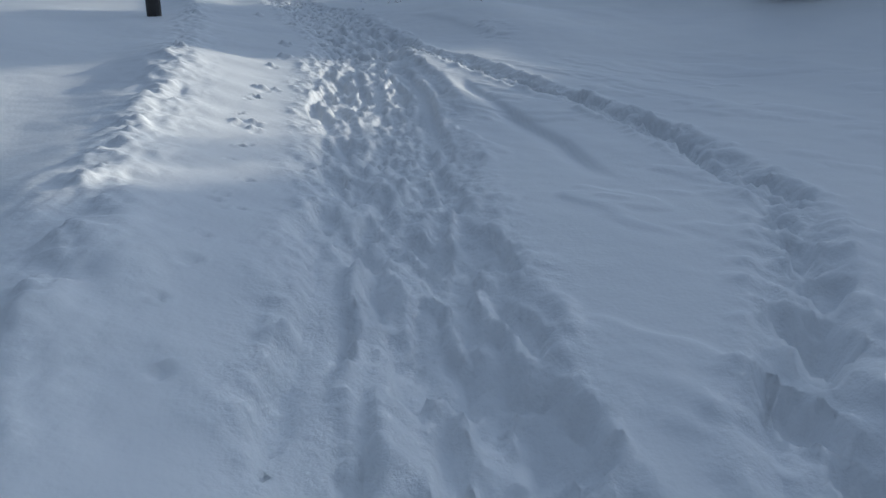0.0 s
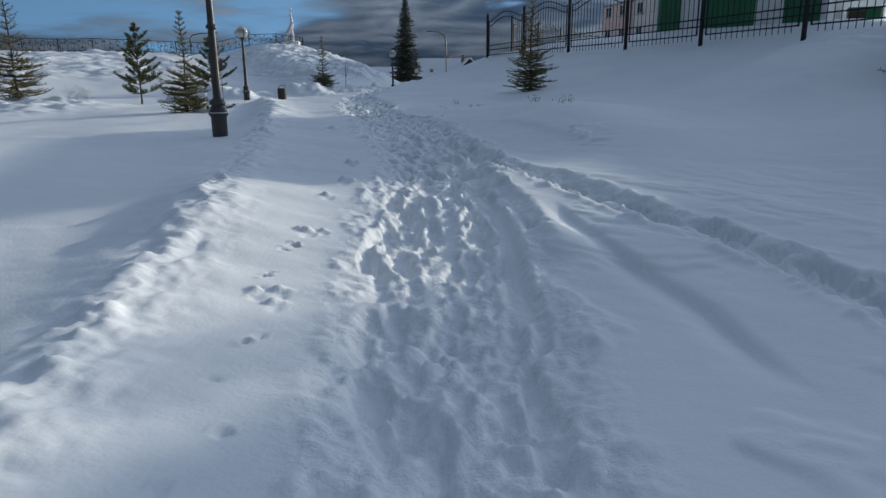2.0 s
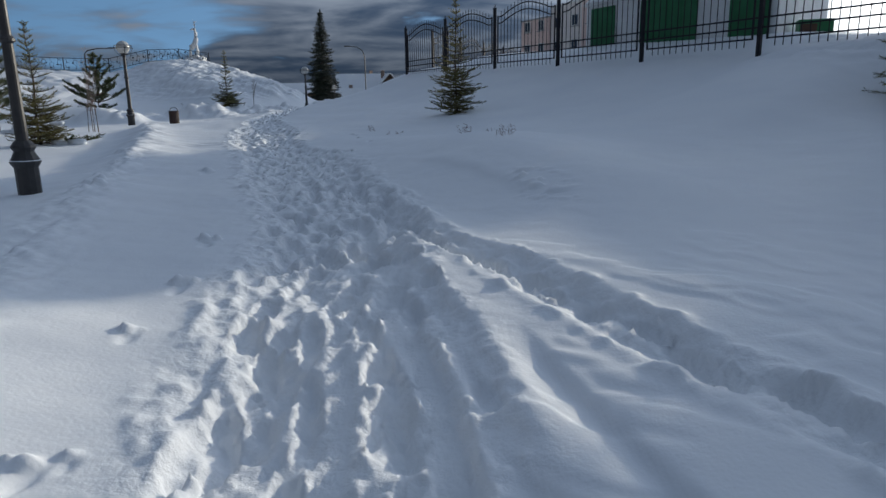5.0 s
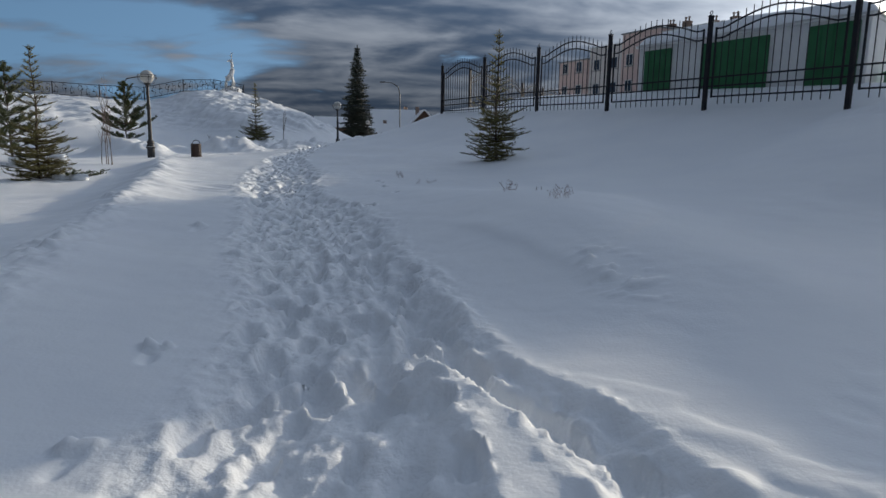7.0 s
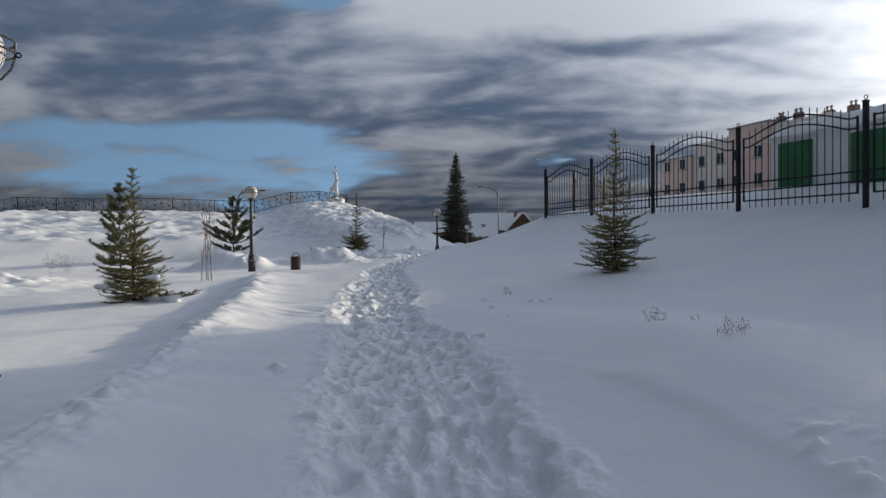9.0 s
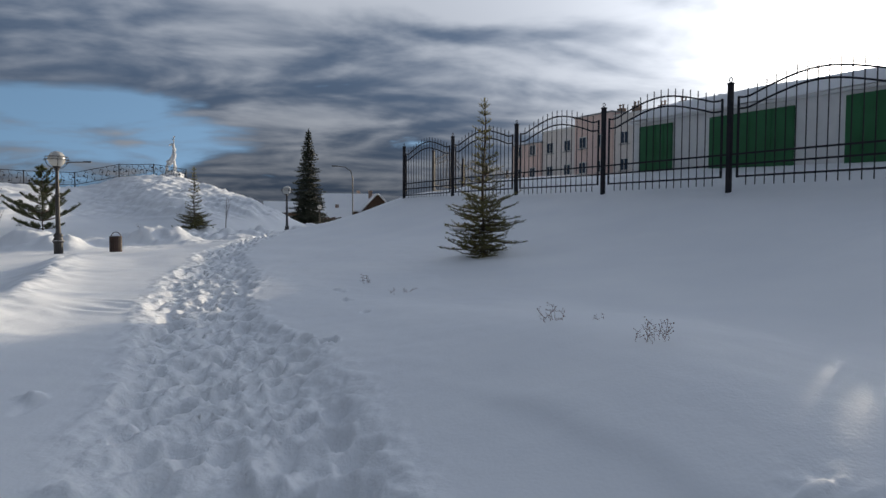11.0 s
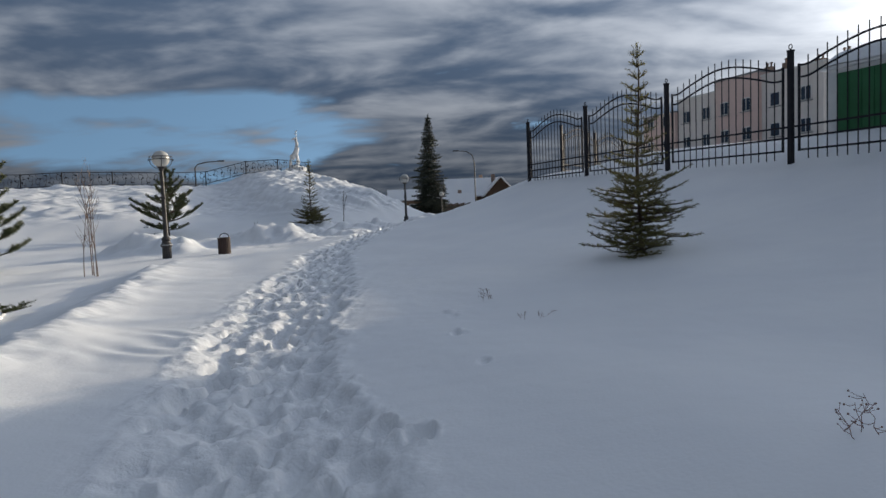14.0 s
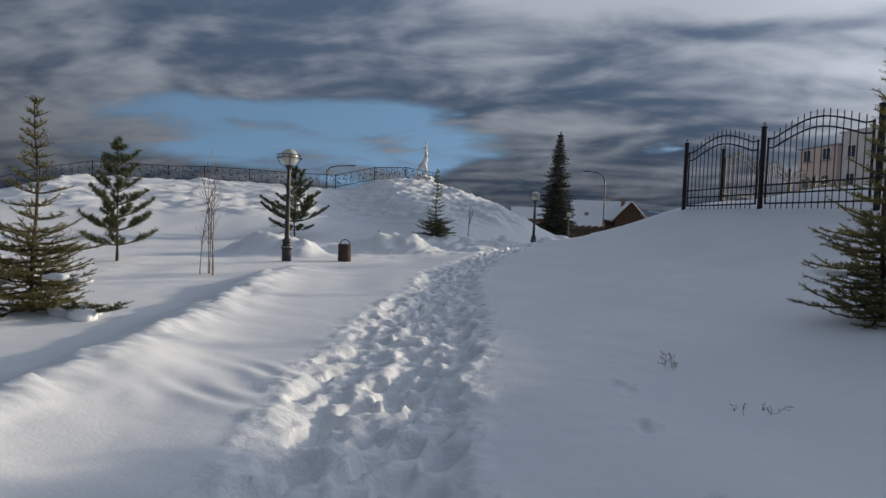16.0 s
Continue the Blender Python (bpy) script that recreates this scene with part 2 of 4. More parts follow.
HOUSE_WALL = material("ochre_boards", (0.24, 0.155, 0.10), 0.8, 0.0, (0.17, 0.11, 0.07), 2, bump=0.4, bump_scale=12, bump_size=0.02, stretch=(1, 1, 6))
TIMBER = material("dark_timber", (0.09, 0.055, 0.035), 0.8, 0.0, (0.06, 0.036, 0.024), 5, bump=0.3, bump_scale=20, bump_size=0.01)
STEEL = material("galvanised_steel", (0.30, 0.31, 0.32), 0.45, 0.7, (0.22, 0.23, 0.24), 6, bump=0)


# ---- the lie of the land ----
def smooth(a, b, x):
    t = np.clip((x - a) / (b - a), 0, 1)
    return t * t * (3 - 2 * t)


def softplus(x, w):
    return w * np.logaddexp(0, x / w)


def grain_noise(x, y, seed):
    """Gradient noise in about -1..1 over arrays."""
    table = np.random.RandomState(seed).rand(256, 256) * 2 * np.pi
    xi, yi = np.floor(x).astype(int), np.floor(y).astype(int)
    fx, fy = x - xi, y - yi

    def corner(i, j):
        a = table[(xi + i) % 256, (yi + j) % 256]
        return np.cos(a) * (fx - i) + np.sin(a) * (fy - j)

    u, v = fx**3 * (fx * (fx * 6 - 15) + 10), fy**3 * (fy * (fy * 6 - 15) + 10)
    low = corner(0, 0) * (1 - u) + corner(1, 0) * u
    high = corner(0, 1) * (1 - u) + corner(1, 1) * u
    return 1.5 * (low * (1 - v) + high * v)


def fractal(x, y, seed, octaves=4, gain=0.5):
    return sum(gain**k * grain_noise(x * 2**k + 7.3 * k, y * 2**k - 3.1 * k, seed + k) for k in range(octaves))


# the fence runs straight along the brow of the mound
FENCE_AT, FENCE_DIR, FENCE_OUT = np.array([7.71, 20.64]), np.array([-0.395, 0.919]), np.array([0.919, 0.395])
HILL_AT, HILL_DIR = (-31.0, 49.0), (0.882, 0.471)
RIDGE = ((-3, 1.0), (1.84, -0.36), (4.2, -0.82), (6.3, -1.1), (7.5, -1.3), (12.4, -2.25), (16, -2.97), (18.9, -3.6), (20.8, -4.17), (23.9, -5.15), (26, -5.6))
TRAIL = ((-4, 0.75), (1.4, 0.80), (3.0, 0.80), (5.0, 0.76), (6.2, 0.76), (7.2, 0.77), (8.3, 0.66), (9.5, 0.60), (10.7, 0.70), (12.7, 0.19), (15, -0.28), (16.6, -0.84),
         (18.5, -1.2), (20.5, -1.52), (24.3, -2.1), (27, -2.5), (29, -2.4), (33, -2.0), (42, -2.2))
TRAIL_HALF = ((-4, 0.5), (3, 0.5), (5, 0.6), (7.2, 0.72), (8.3, 0.66), (9.5, 0.58), (10.7, 0.78), (12.7, 0.82), (15, 0.80), (16.6, 0.62), (18.5, 0.72), (20.5, 0.78), (24.3, 0.55), (32, 0.7))
SIDE_TRAIL = ((-3, 1.3), (1.6, 1.96), (2.1, 2.32), (3.7, 3.25), (5.6, 3.18), (6.8, 2.72), (7.4, 2.44), (8.1, 2.12), (8.9, 1.85), (9.6, 1.48), (10.7, 1.2), (12.2, 0.75))
DRIFT_EDGE = ((5.6, 1.5), (6.9, 1.55), (7.8, 1.47), (8.6, 1.32), (9.3, 1.2), (9.9, 1.05))
SOFT_FURROW = ((4.0, 2.3), (4.5, 2.25), (5.2, 2.22), (6.1, 1.98), (6.7, 1.85), (7.2, 1.77), (8, 1.7))
ANIMAL = ((1.6, 0.0), (2.4, -0.02), (3.46, -0.08), (4.1, -0.14), (5.0, -0.3), (6.6, -0.36), (7.8, -0.39), (8.8, -0.37), (10, -0.47))


def along(line, y):
    return np.interp(y, [p[0] for p in line], [p[1] for p in line])


def lie(x, y):
    """The height of the undisturbed snow."""
    x, y = np.asarray(x, float), np.asarray(y, float)
    base = 1.05 - 0.12 * np.logaddexp(0, (0.8 - 0.042 * np.maximum(y, -14)) / 0.12)
    base = base - 0.08 * np.exp(-(((y - 5.0) / 2.6) ** 2))
    # ridge of cleared snow on one side of the path, and the raised ground behind it
    d = x - along(RIDGE, y)
    d = d + 0.09 * grain_noise(y * 1.1, x * 0.3, 31) + 0.02 * grain_noise(y * 2.3, x * 0.8, 32)
    on = smooth(-6, 0, y) * (1 - smooth(24, 28, y))
    level = 0.20 * (1 - smooth(9, 19, y)) * smooth(-4, 3, y)
    left = 1 / (1 + np.exp(np.clip(d / 0.10, -60, 60)))
    tall = 0.34 - 0.16 * smooth(7.6, 9.0, y) + 0.05 * smooth(14, 17, y)
    side = np.where(d > 0, np.exp(-np.abs(d / 0.75) ** 1.3), np.exp(-(d / 0.55) ** 2))
    z = base + on * (level * left + (tall - level * left) * side * (1 + 0.3 * grain_noise(y * 0.55, x * 0.4, 33) + 0.12 * grain_noise(y * 2.1, x * 0.5, 34)))
    # bank farther out
    z = z + 1.05 * np.exp(-((x + 6.6) / 2.3) ** 2 - ((y - 7.0) / 2.6) ** 2)
    # the mound
    px, py = x - FENCE_AT[0], y - FENCE_AT[1]
    u = -(px * FENCE_OUT[0] + py * FENCE_OUT[1])
    s = px * FENCE_DIR[0] + py * FENCE_DIR[1]
    run = softplus(u + 0.35 - 0.9 * np.exp(-(((s + 5.1) / 1.5) ** 2) ** 2), 0.6)
    mound = (2.06 + 0.012 * s) * np.exp(-run / 3.6)
    # extra height behind the fence, added to shade the slope below
    mound = mound + 0.30 * smooth(0.2, 1.8, -u) * (1 - smooth(6, 9, np.abs(s - 3.5)))
    # brow climbs away from the hut to an unseen embankment, added to block sun
    mound = mound + 0.16 * (1 - smooth(-6.2, -3.6, s)) * smooth(-2.2, 0.6, -u) + 2.4 * (1 - smooth(-7.3, -5.8, s)) * smooth(0.3, 2.8, -u)
    mound = mound * (1 - smooth(12.5, 23, s)) * smooth(-40, -24, s)
    mound = mound * (1 - smooth(60, 120, -u))
    # terrace below the brow
    mound = mound + 0.32 * np.exp(-((u - 7.5) / 1.25) ** 2) * np.exp(-((s + 4.6) / 3.2) ** 2)
    mound = mound - 0.16 * np.exp(-((u - 7.3) / 1.5) ** 2) * np.exp(-((s + 10.2) / 1.6) ** 2)
    z = z + mound
    # the hill with the railing
    hx, hy = x - HILL_AT[0], y - HILL_AT[1]
    a, back = hx * HILL_DIR[0] + hy * HILL_DIR[1], -hx * HILL_DIR[1] + hy * HILL_DIR[0]
    dx = np.where(a > 21.7, (a - 21.7) * 1.7, np.maximum(-a, 0) * 1.2)
    dy = np.maximum(np.maximum(-back, back - 24), 0) * 0.58
    top = 4.25 + 0.77 * smooth(16, 19, a) - 0.12 * np.exp(-((a - 15.0) / 1.9) ** 2) + 0.10 * grain_noise(x * 0.23, y * 0.2, 41)
    hill = top - 0.335 * (np.sqrt(dx**2 + dy**2 + 2.0) - 1.3)
    far = 1 - smooth(48, 90, y) * 0.9
    z = np.where(y > 40, z * far + (1 - far) * 0.4, z)
    w = 0.35
    z = w * np.logaddexp(z / w, hill / w)
    z = z - 0.85 * np.exp(-((x + 1.6) / 2.6) ** 2 - ((y - 44.5) / 4.5) ** 2)
    # heaps beside the lamp and across the path
    for hx, hy, h, r, seed in ((-9.3, 31.6, 0.62, 1.1, 0), (-8.0, 31.0, 0.35, 0.7, 1), (-6.4, 33.2, 0.55, 0.8, 2), (-5.3, 33.6, 0.5, 0.7, 3), (-7.6, 32.6, 0.3, 0.7, 4),
                               (-4.3, 36.2, 0.42, 0.9, 5), (-2.9, 37.0, 0.34, 0.9, 6), (-6.4, 37.2, 0.40, 1.1, 7), (-3.4, 34.0, 0.3, 0.5, 8), (-1.2, 36.6, 0.3, 0.8, 9), (-12.5, 22.6, 0.36, 2.6, 10), (-5.9, 39.0, 0.45, 1.2, 11)):
        r2 = ((x - hx) / r) ** 2 + ((y - hy) / r) ** 2
        k = r2 < 8
        if k.any():
            z[k] += h * np.exp(-r2[k]) * (1 + 0.5 * fractal(x[k] * 1.6, y[k] * 1.6, 50 + seed, 3))
    # broad drifts
    z = z + 0.05 * grain_noise(x * 0.35 + 3, y * 0.22, 61) + 0.022 * grain_noise(x * 0.9 + 0.3 * y, y * 0.45, 62)
    return z


def ground_z(x, y):
    return float(lie(np.array([float(x)]), np.array([float(y)]))[0])


def steps(*runs):
    """Grid lines from (start, end, spacing) runs, with spacing that grows where a fourth value is given."""
    out = []
    for a, b, gap, *grow in runs:
        if not grow:
            out += list(np.linspace(a, b, max(1, round((b - a) / gap)), endpoint=False))
        else:
            v, g = a, gap
            while v < b:
                out.append(v)
                g *= grow[0]
                v += g
    return np.array(out)


def ground_mesh():
    right = steps((4.0, 11, 0.075), (11, 26, 0.3), (26, 1600, 0.4, 1.22))
    left = -steps((2.8, 8, 0.07), (8, 15, 0.1), (15, 36, 0.22), (36, 1600, 0.4, 1.22))
    xs = np.concatenate([left[::-1], steps((-2.8, -0.9, 0.03), (-0.9, 2.0, 0.021), (2.0, 4.0, 0.032))[1:], right])
    ys = np.concatenate([-steps((0.5, 12, 0.25), (12, 1600, 0.4, 1.22))[::-1], steps((-0.45, 0.9, 0.04), (0.9, 12.5, 0.022), (12.5, 21, 0.03), (21, 30, 0.06), (30, 62, 0.15), (62, 80, 0.6), (80, 2200, 0.8, 1.2))])
    X, Y = np.meshgrid(xs, ys)
    Z = lie(X, Y)
    # lumps and slides on the hill's face
    face = smooth(1.9, 2.6, Z) * smooth(36, 40, Y) * (1 - smooth(62, 66, Y)) * (X < -1)
    Z += face * (0.13 * fractal(X * 0.6 - 0.25 * Y, Y * 0.45, 71, 6, 0.68) + 0.09 * np.abs(grain_noise(X * 1.9 - 0.9 * Y, Y * 0.5, 75)) - 0.07 * np.abs(grain_noise(X * 0.8, Y * 0.9, 77)))
    Z += face * smooth(-11, -8.5, X) * 0.24 * np.maximum(grain_noise(X * 0.3 + 0.3 * Y, Y * 1.3 + 0.75 * X, 79), 0)
    Z += face * 0.05 * fractal(X * 1.5 - 0.8 * Y, Y * 0.9, 76, 3, 0.65)
    ha = (X - HILL_AT[0]) * HILL_DIR[0] + (Y - HILL_AT[1]) * HILL_DIR[1]
    hb = -(X - HILL_AT[0]) * HILL_DIR[1] + (Y - HILL_AT[1]) * HILL_DIR[0]
    Z += face * smooth(12, 16, ha) * 0.16 * (np.abs(grain_noise((ha + 0.75 * hb) * 1.15, (ha - hb) * 0.22, 78)) - 0.3)
    rubble = np.exp(-(((X + 4.4) / 3.6) ** 2)) * smooth(30, 32, Y) * (1 - smooth(38, 41, Y))
    Z += rubble * 0.10 * np.maximum(fractal(X * 1.5, Y * 1.3, 121, 4, 0.65), 0)
    # the trodden trail: all that follows touches only the ground round it
    rng = random.Random(5)
    far_rows, all_x, all_y, all_z = np.searchsorted(ys, 46.0), X, Y, Z
    c0, c1 = np.searchsorted(xs, (-14.0, 12.0))
    near_rows = np.searchsorted(ys, -6.0)
    X, Y, Z = X[near_rows:far_rows, c0:c1], Y[near_rows:far_rows, c0:c1], Z[near_rows:far_rows, c0:c1]
    undisturbed = Z.copy()
    nxs, nys = xs[c0:c1], ys[near_rows:far_rows]
    d = X - along(TRAIL, Y) + 0.10 * grain_noise(Y * 0.9, X * 0.2, 81) + 0.05 * fractal(X * 2.5, Y * 3.5, 83, 3, 0.6)
    half = along(TRAIL_HALF, Y)
    ends = (1 - smooth(38, 44, Y)) * smooth(-6, -3, Y)
    inside = np.exp(-np.abs(d / half) ** 5) * ends
    dragged = 1 - smooth(8.2, 9.8, Y)
    # feet dragged lengthwise on the first stretch, lumps trodden all ways beyond
    Z += inside * (-0.045 + 0.035 * fractal(X * 3.4, Y * 2.2, 82, 4, 0.6))
    Z += inside * dragged * (0.045 * fractal((d - 0.05 * np.sin(Y * 1.3)) * 6.0, Y * 1.0, 84, 3, 0.5) - 0.01)
    Z += inside * (1 - dragged) * (0.04 * fractal(X * 3.6, Y * 2.8, 88, 3, 0.5) - 0.02 * np.abs(grain_noise(X * 6, Y * 4.6, 90)))
    rim = np.exp(-((np.abs(d) - half * 1.02) / 0.12) ** 2) * ends
    Z += rim * (0.015 + 0.03 * np.maximum(fractal(X * 4, Y * 3, 86, 4, 0.6), -0.2))
    d2 = X - along(SIDE_TRAIL, Y) + 0.05 * grain_noise(Y * 0.9, X * 0.2, 81)
    ends2 = (1 - smooth(10.5, 12.0, Y)) * smooth(-4, -2, Y)
    in2 = np.exp(-np.abs(d2 / 0.21) ** 4) * ends2
    Z += in2 * (-0.05 + 0.05 * fractal(X * 4.2, Y * 3.4, 91, 4, 0.6))
    Z += np.exp(-((np.abs(d2) - 0.28) / 0.08) ** 2) * (0.015 + 0.04 * np.maximum(fractal(X * 5, Y * 4.5, 95, 3), -0.1)) * ends2

    DOWN, UP = np.zeros_like(Z), np.zeros_like(Z)
    ragged = 0.20 * fractal(X * 9, Y * 9, 97, 3, 0.6)
    broken = np.maximum(0.35 + 1.1 * fractal(X * 11, Y * 11, 99, 3, 0.65), 0)

    def press(cx, cy, wx, wy, turn, depth, rim_h=0.3, crisp=14):
        """A pit with a ragged, crumbling edge, or with a negative depth a clod."""
        r = 2.2 * max(wx, wy)
        i0, i1 = np.searchsorted(nxs, (cx - r, cx + r))
        j0, j1 = np.searchsorted(nys, (cy - r, cy + r))
        if i1 <= i0 or j1 <= j0:
            return
        x, y = X[j0:j1, i0:i1] - cx, Y[j0:j1, i0:i1] - cy
        c, q = math.cos(turn), math.sin(turn)
        k = np.sqrt(((c * x + q * y) / wx) ** 2 + ((-q * x + c * y) / wy) ** 2) + ragged[j0:j1, i0:i1]
        pit = -depth / (1 + np.exp(np.clip((k - 0.9) * crisp, -50, 50)))
        if depth < 0:
            Z[j0:j1, i0:i1] += -depth * np.sqrt(np.maximum(1 - (k / 0.95) ** 2, 0))
            return
        DOWN[j0:j1, i0:i1] = np.minimum(DOWN[j0:j1, i0:i1], pit * (1 - 0.3 * (-q * x + c * y) / wy * (k < 1)))
        UP[j0:j1, i0:i1] = np.maximum(UP[j0:j1, i0:i1], depth * rim_h * np.exp(-((k - 1.2) / 0.22) ** 2) * broken[j0:j1, i0:i1])

    # footprints: long scuffs first, then boot holes beside and over one another
    y, lane = 0.3, 0
    while y < 36:
        lane += 1
        wide = along(TRAIL_HALF, y)
        cx = along(TRAIL, y) + wide * (((lane * 0.382) % 1) * 1.7 - 0.85 + rng.uniform(-0.12, 0.12))
        turn = -math.atan(along(TRAIL, y + 0.5) - along(TRAIL, y - 0.5)) + rng.gauss(0, 0.22)
        if y < 9:
            press(cx, y, rng.uniform(0.05, 0.085), rng.uniform(0.15, 0.34), -turn * 0.5, rng.uniform(0.04, 0.085), 0.18, 10)
            y += rng.expovariate(1 / 0.085)
        else:
            size = rng.triangular(0.55, 1.2, 0.8)
            press(cx, y, rng.uniform(0.075, 0.11) * size, rng.uniform(0.13, 0.19) * size, -turn, rng.uniform(0.08, 0.17) * size, 0.25, 8)
            y += rng.expovariate(1 / 0.066)
    y = 0.4
    while y < 11.8:
        cx = along(SIDE_TRAIL, y) + rng.uniform(-0.13, 0.13)
        slope = along(SIDE_TRAIL, y + 0.3) - along(SIDE_TRAIL, y - 0.3)
        press(cx, y, rng.uniform(0.07, 0.1), rng.uniform(0.13, 0.19), -math.atan(slope / 0.6) + rng.uniform(-0.2, 0.2), rng.uniform(0.06, 0.12))
        y += rng.uniform(0.16, 0.36)
    for cx, cy, wx, wy, depth in ((2.34, 2.11, 0.11, 0.2, 0.15), (1.98, 1.66, 0.1, 0.17, 0.14), (0.43, 4.96, 0.09, 0.12, 0.09), (0.41, 4.19, 0.09, 0.2, 0.1), (0.61, 2.86, 0.08, 0.18, 0.09),
                                  (0.94, 2.56, 0.1, 0.2, 0.09), (0.86, 1.93, 0.13, 0.2, 0.09), (1.17, 1.62, 0.12, 0.25, 0.08), (1.25, 9.13, 0.07, 0.14, 0.09), (1.34, 8.59, 0.06, 0.16, 0.09),
                                  (0.23, 7.91, 0.08, 0.24, 0.09), (0.38, 7.55, 0.08, 0.3, 0.1), (0.28, 6.84, 0.09, 0.32, 0.1), (1.03, 7.02, 0.08, 0.25, 0.09), (0.9, 7.92, 0.07, 0.25, 0.08),
                                  (0.4, 15.2, 0.09, 0.13, 0.11), (0.62, 15.08, 0.09, 0.12, 0.11), (0.01, 15.9, 0.1, 0.2, 0.08), (0.98, 16.33, 0.05, 0.09, 0.03), (0.75, 17.35, 0.05, 0.1, 0.035)):
        press(cx, cy, wx, wy, 0.1, depth)
    # an animal's tracks, with crumbs of snow thrown up
    y = 1.6
    while y < 6.4:
        press(along(ANIMAL, y) + rng.uniform(-0.07, 0.07), y, rng.uniform(0.02, 0.032), rng.uniform(0.028, 0.055), rng.uniform(-0.5, 0.5), rng.uniform(0.012, 0.028), 0.8)
        y += rng.choice((rng.uniform(0.06, 0.16), rng.uniform(0.2, 0.5)))
    for cx, cy, r, h in ((-0.33, 6.54, 0.07, 0.075), (-0.22, 6.62, 0.05, 0.05), (-0.36, 8.7, 0.09, 0.08), (-0.46, 9.92, 0.09, 0.10), (-0.39, 7.8, 0.07, 0.06), (-1.29, 7.56, 0.08, 0.09), (-1.36, 7.7, 0.07, 0.07),
                         (-0.35, 5.2, 0.06, 0.05), (-0.24, 5.28, 0.06, 0.05), (-0.22, 5.07, 0.06, 0.05), (-2.05, 11.97, 0.13, 0.09), (-3.06, 15.54, 0.12, 0.09), (-1.32, 13.9, 0.12, 0.09),
                         (-0.95, 15.9, 0.12, 0.08), (-2.25, 12.5, 0.12, 0.08), (0.66, 18.39, 0.1, 0.06), (0.78, 17.5, 0.08, 0.04), (-0.55, 12.4, 0.1, 0.07)):
        press(cx + 0.03, cy - 1.4 * r, r * 0.5, r * 1.3, rng.uniform(-0.3, 0.3), h * 0.25, 0.2, 6)
        press(cx, cy, r * 0.75, r * 0.6, rng.uniform(0, 3), -h * 0.55, 0.0, 7)
        for _ in range(3):
            press(cx + rng.uniform(-1.0, 1.0) * r, cy + rng.uniform(-0.8, 0.8) * r, r * rng.uniform(0.35, 0.6), r * rng.uniform(0.3, 0.5), rng.uniform(0, 3), -h * rng.uniform(0.15, 0.35), 0.0, 8)
    Z += DOWN + UP * np.exp(DOWN * 40)
    # crumbs strewn over the trail and past its edges
    strewn = np.exp(-np.abs(d / (half * 1.12 + 0.06)) ** 6) * ends * (1 - smooth(20, 26, Y)) + 0.7 * np.exp(-(d2 / 0.34) ** 4) * ends2
    clod = np.maximum(fractal(X * 10, Y * 9, 131, 2, 0.7) - 0.12, 0)
    Z += np.minimum(strewn, 1) * (0.014 * clod * smooth(-0.25, 0.35, grain_noise(X * 1.7, Y * 1.3, 133)) + 0.005 * fractal(X * 14, Y * 13, 135, 2, 0.6))
    trodden = np.zeros(all_z.shape, np.float32)
    trodden[near_rows:far_rows, c0:c1] = np.clip(strewn, 0, 1)
    # runner grooves of a sledge, scored lengthwise
    for line, wide, depth in (((5.2, 0.62), (6.0, 0.68), (6.7, 0.77), (7.2, 0.80), (7.54, 0.72)), 0.075, 0.055), (((5.0, 1.16), (5.96, 1.2), (6.9, 1.23), (7.58, 1.16), (8.39, 0.98)), 0.085, 0.07), \
            (((0.6, 0.44), (1.3, 0.43), (2.0, 0.43), (2.8, 0.47)), 0.075, 0.05), (((11.2, 0.55), (12.5, 0.4), (14.6, 0.0)), 0.06, 0.045):
        off = X - along(line, Y)
        run = smooth(line[0][0], line[0][0] + 0.3, Y) * (1 - smooth(line[-1][0] - 0.15, line[-1][0], Y))
        g = np.exp(-np.abs(off / wide) ** 4) * run
        bed = undisturbed - depth + 0.006 * np.sin(off * 150) + 0.012 * grain_noise(X * 2, Y * 2, 137)
        Z += 0.9 * g * (bed - Z)
        Z += 0.035 * np.exp(-((np.abs(off) - wide * 1.35) / 0.035) ** 2) * run * (0.5 + broken * 0.6)
    # lip of drifted snow along the trail, a soft furrow beside it, and a step on the slope
    de = X - along(DRIFT_EDGE, Y) + 0.05 * fractal(X * 3, Y * 3, 139, 3, 0.6)
    Z += 0.07 / (1 + np.exp(np.clip(-de / 0.022, -50, 50))) * np.exp(-np.maximum(de, 0) / 0.55) * smooth(5.6, 7, Y) * (1 - smooth(9.5, 10.1, Y))
    df = X - along(SOFT_FURROW, Y)
    Z -= 0.05 * np.exp(-(df / np.where(df > 0, 0.05, 0.16)) ** 2) * smooth(4, 4.8, Y) * (1 - smooth(7, 7.8, Y))
    ds = X - np.interp(Y, (10.6, 11.33, 11.63, 12.26, 12.8, 13.6), (2.75, 2.46, 2.3, 2.06, 1.78, 1.3)) + 0.05 * grain_noise(X * 2, Y * 2, 141)
    Z += 0.05 / (1 + np.exp(np.clip(-ds / 0.05, -50, 50))) * np.exp(-np.maximum(ds, 0) / 0.6) * smooth(10.6, 11.4, Y) * (1 - smooth(12.6, 13.4, Y))
    # crust broken into thin leaves by the wind
    for cx, cy, rx, ry, much in ((2.78, 10.95, 0.22, 0.4, 0.6), (2.68, 11.35, 0.15, 0.2, 0.5)):
        m = np.exp(-((X - cx) / rx) ** 2 - ((Y - cy) / ry) ** 2)
        leaf = fractal(X * 3.2 + 1.2 * Y, Y * 6.5 - X * 2, 143, 3, 0.55)
        Z += much * m * (0.05 * smooth(0.0, 0.12, leaf) + 0.04 * smooth(0.3, 0.4, leaf))
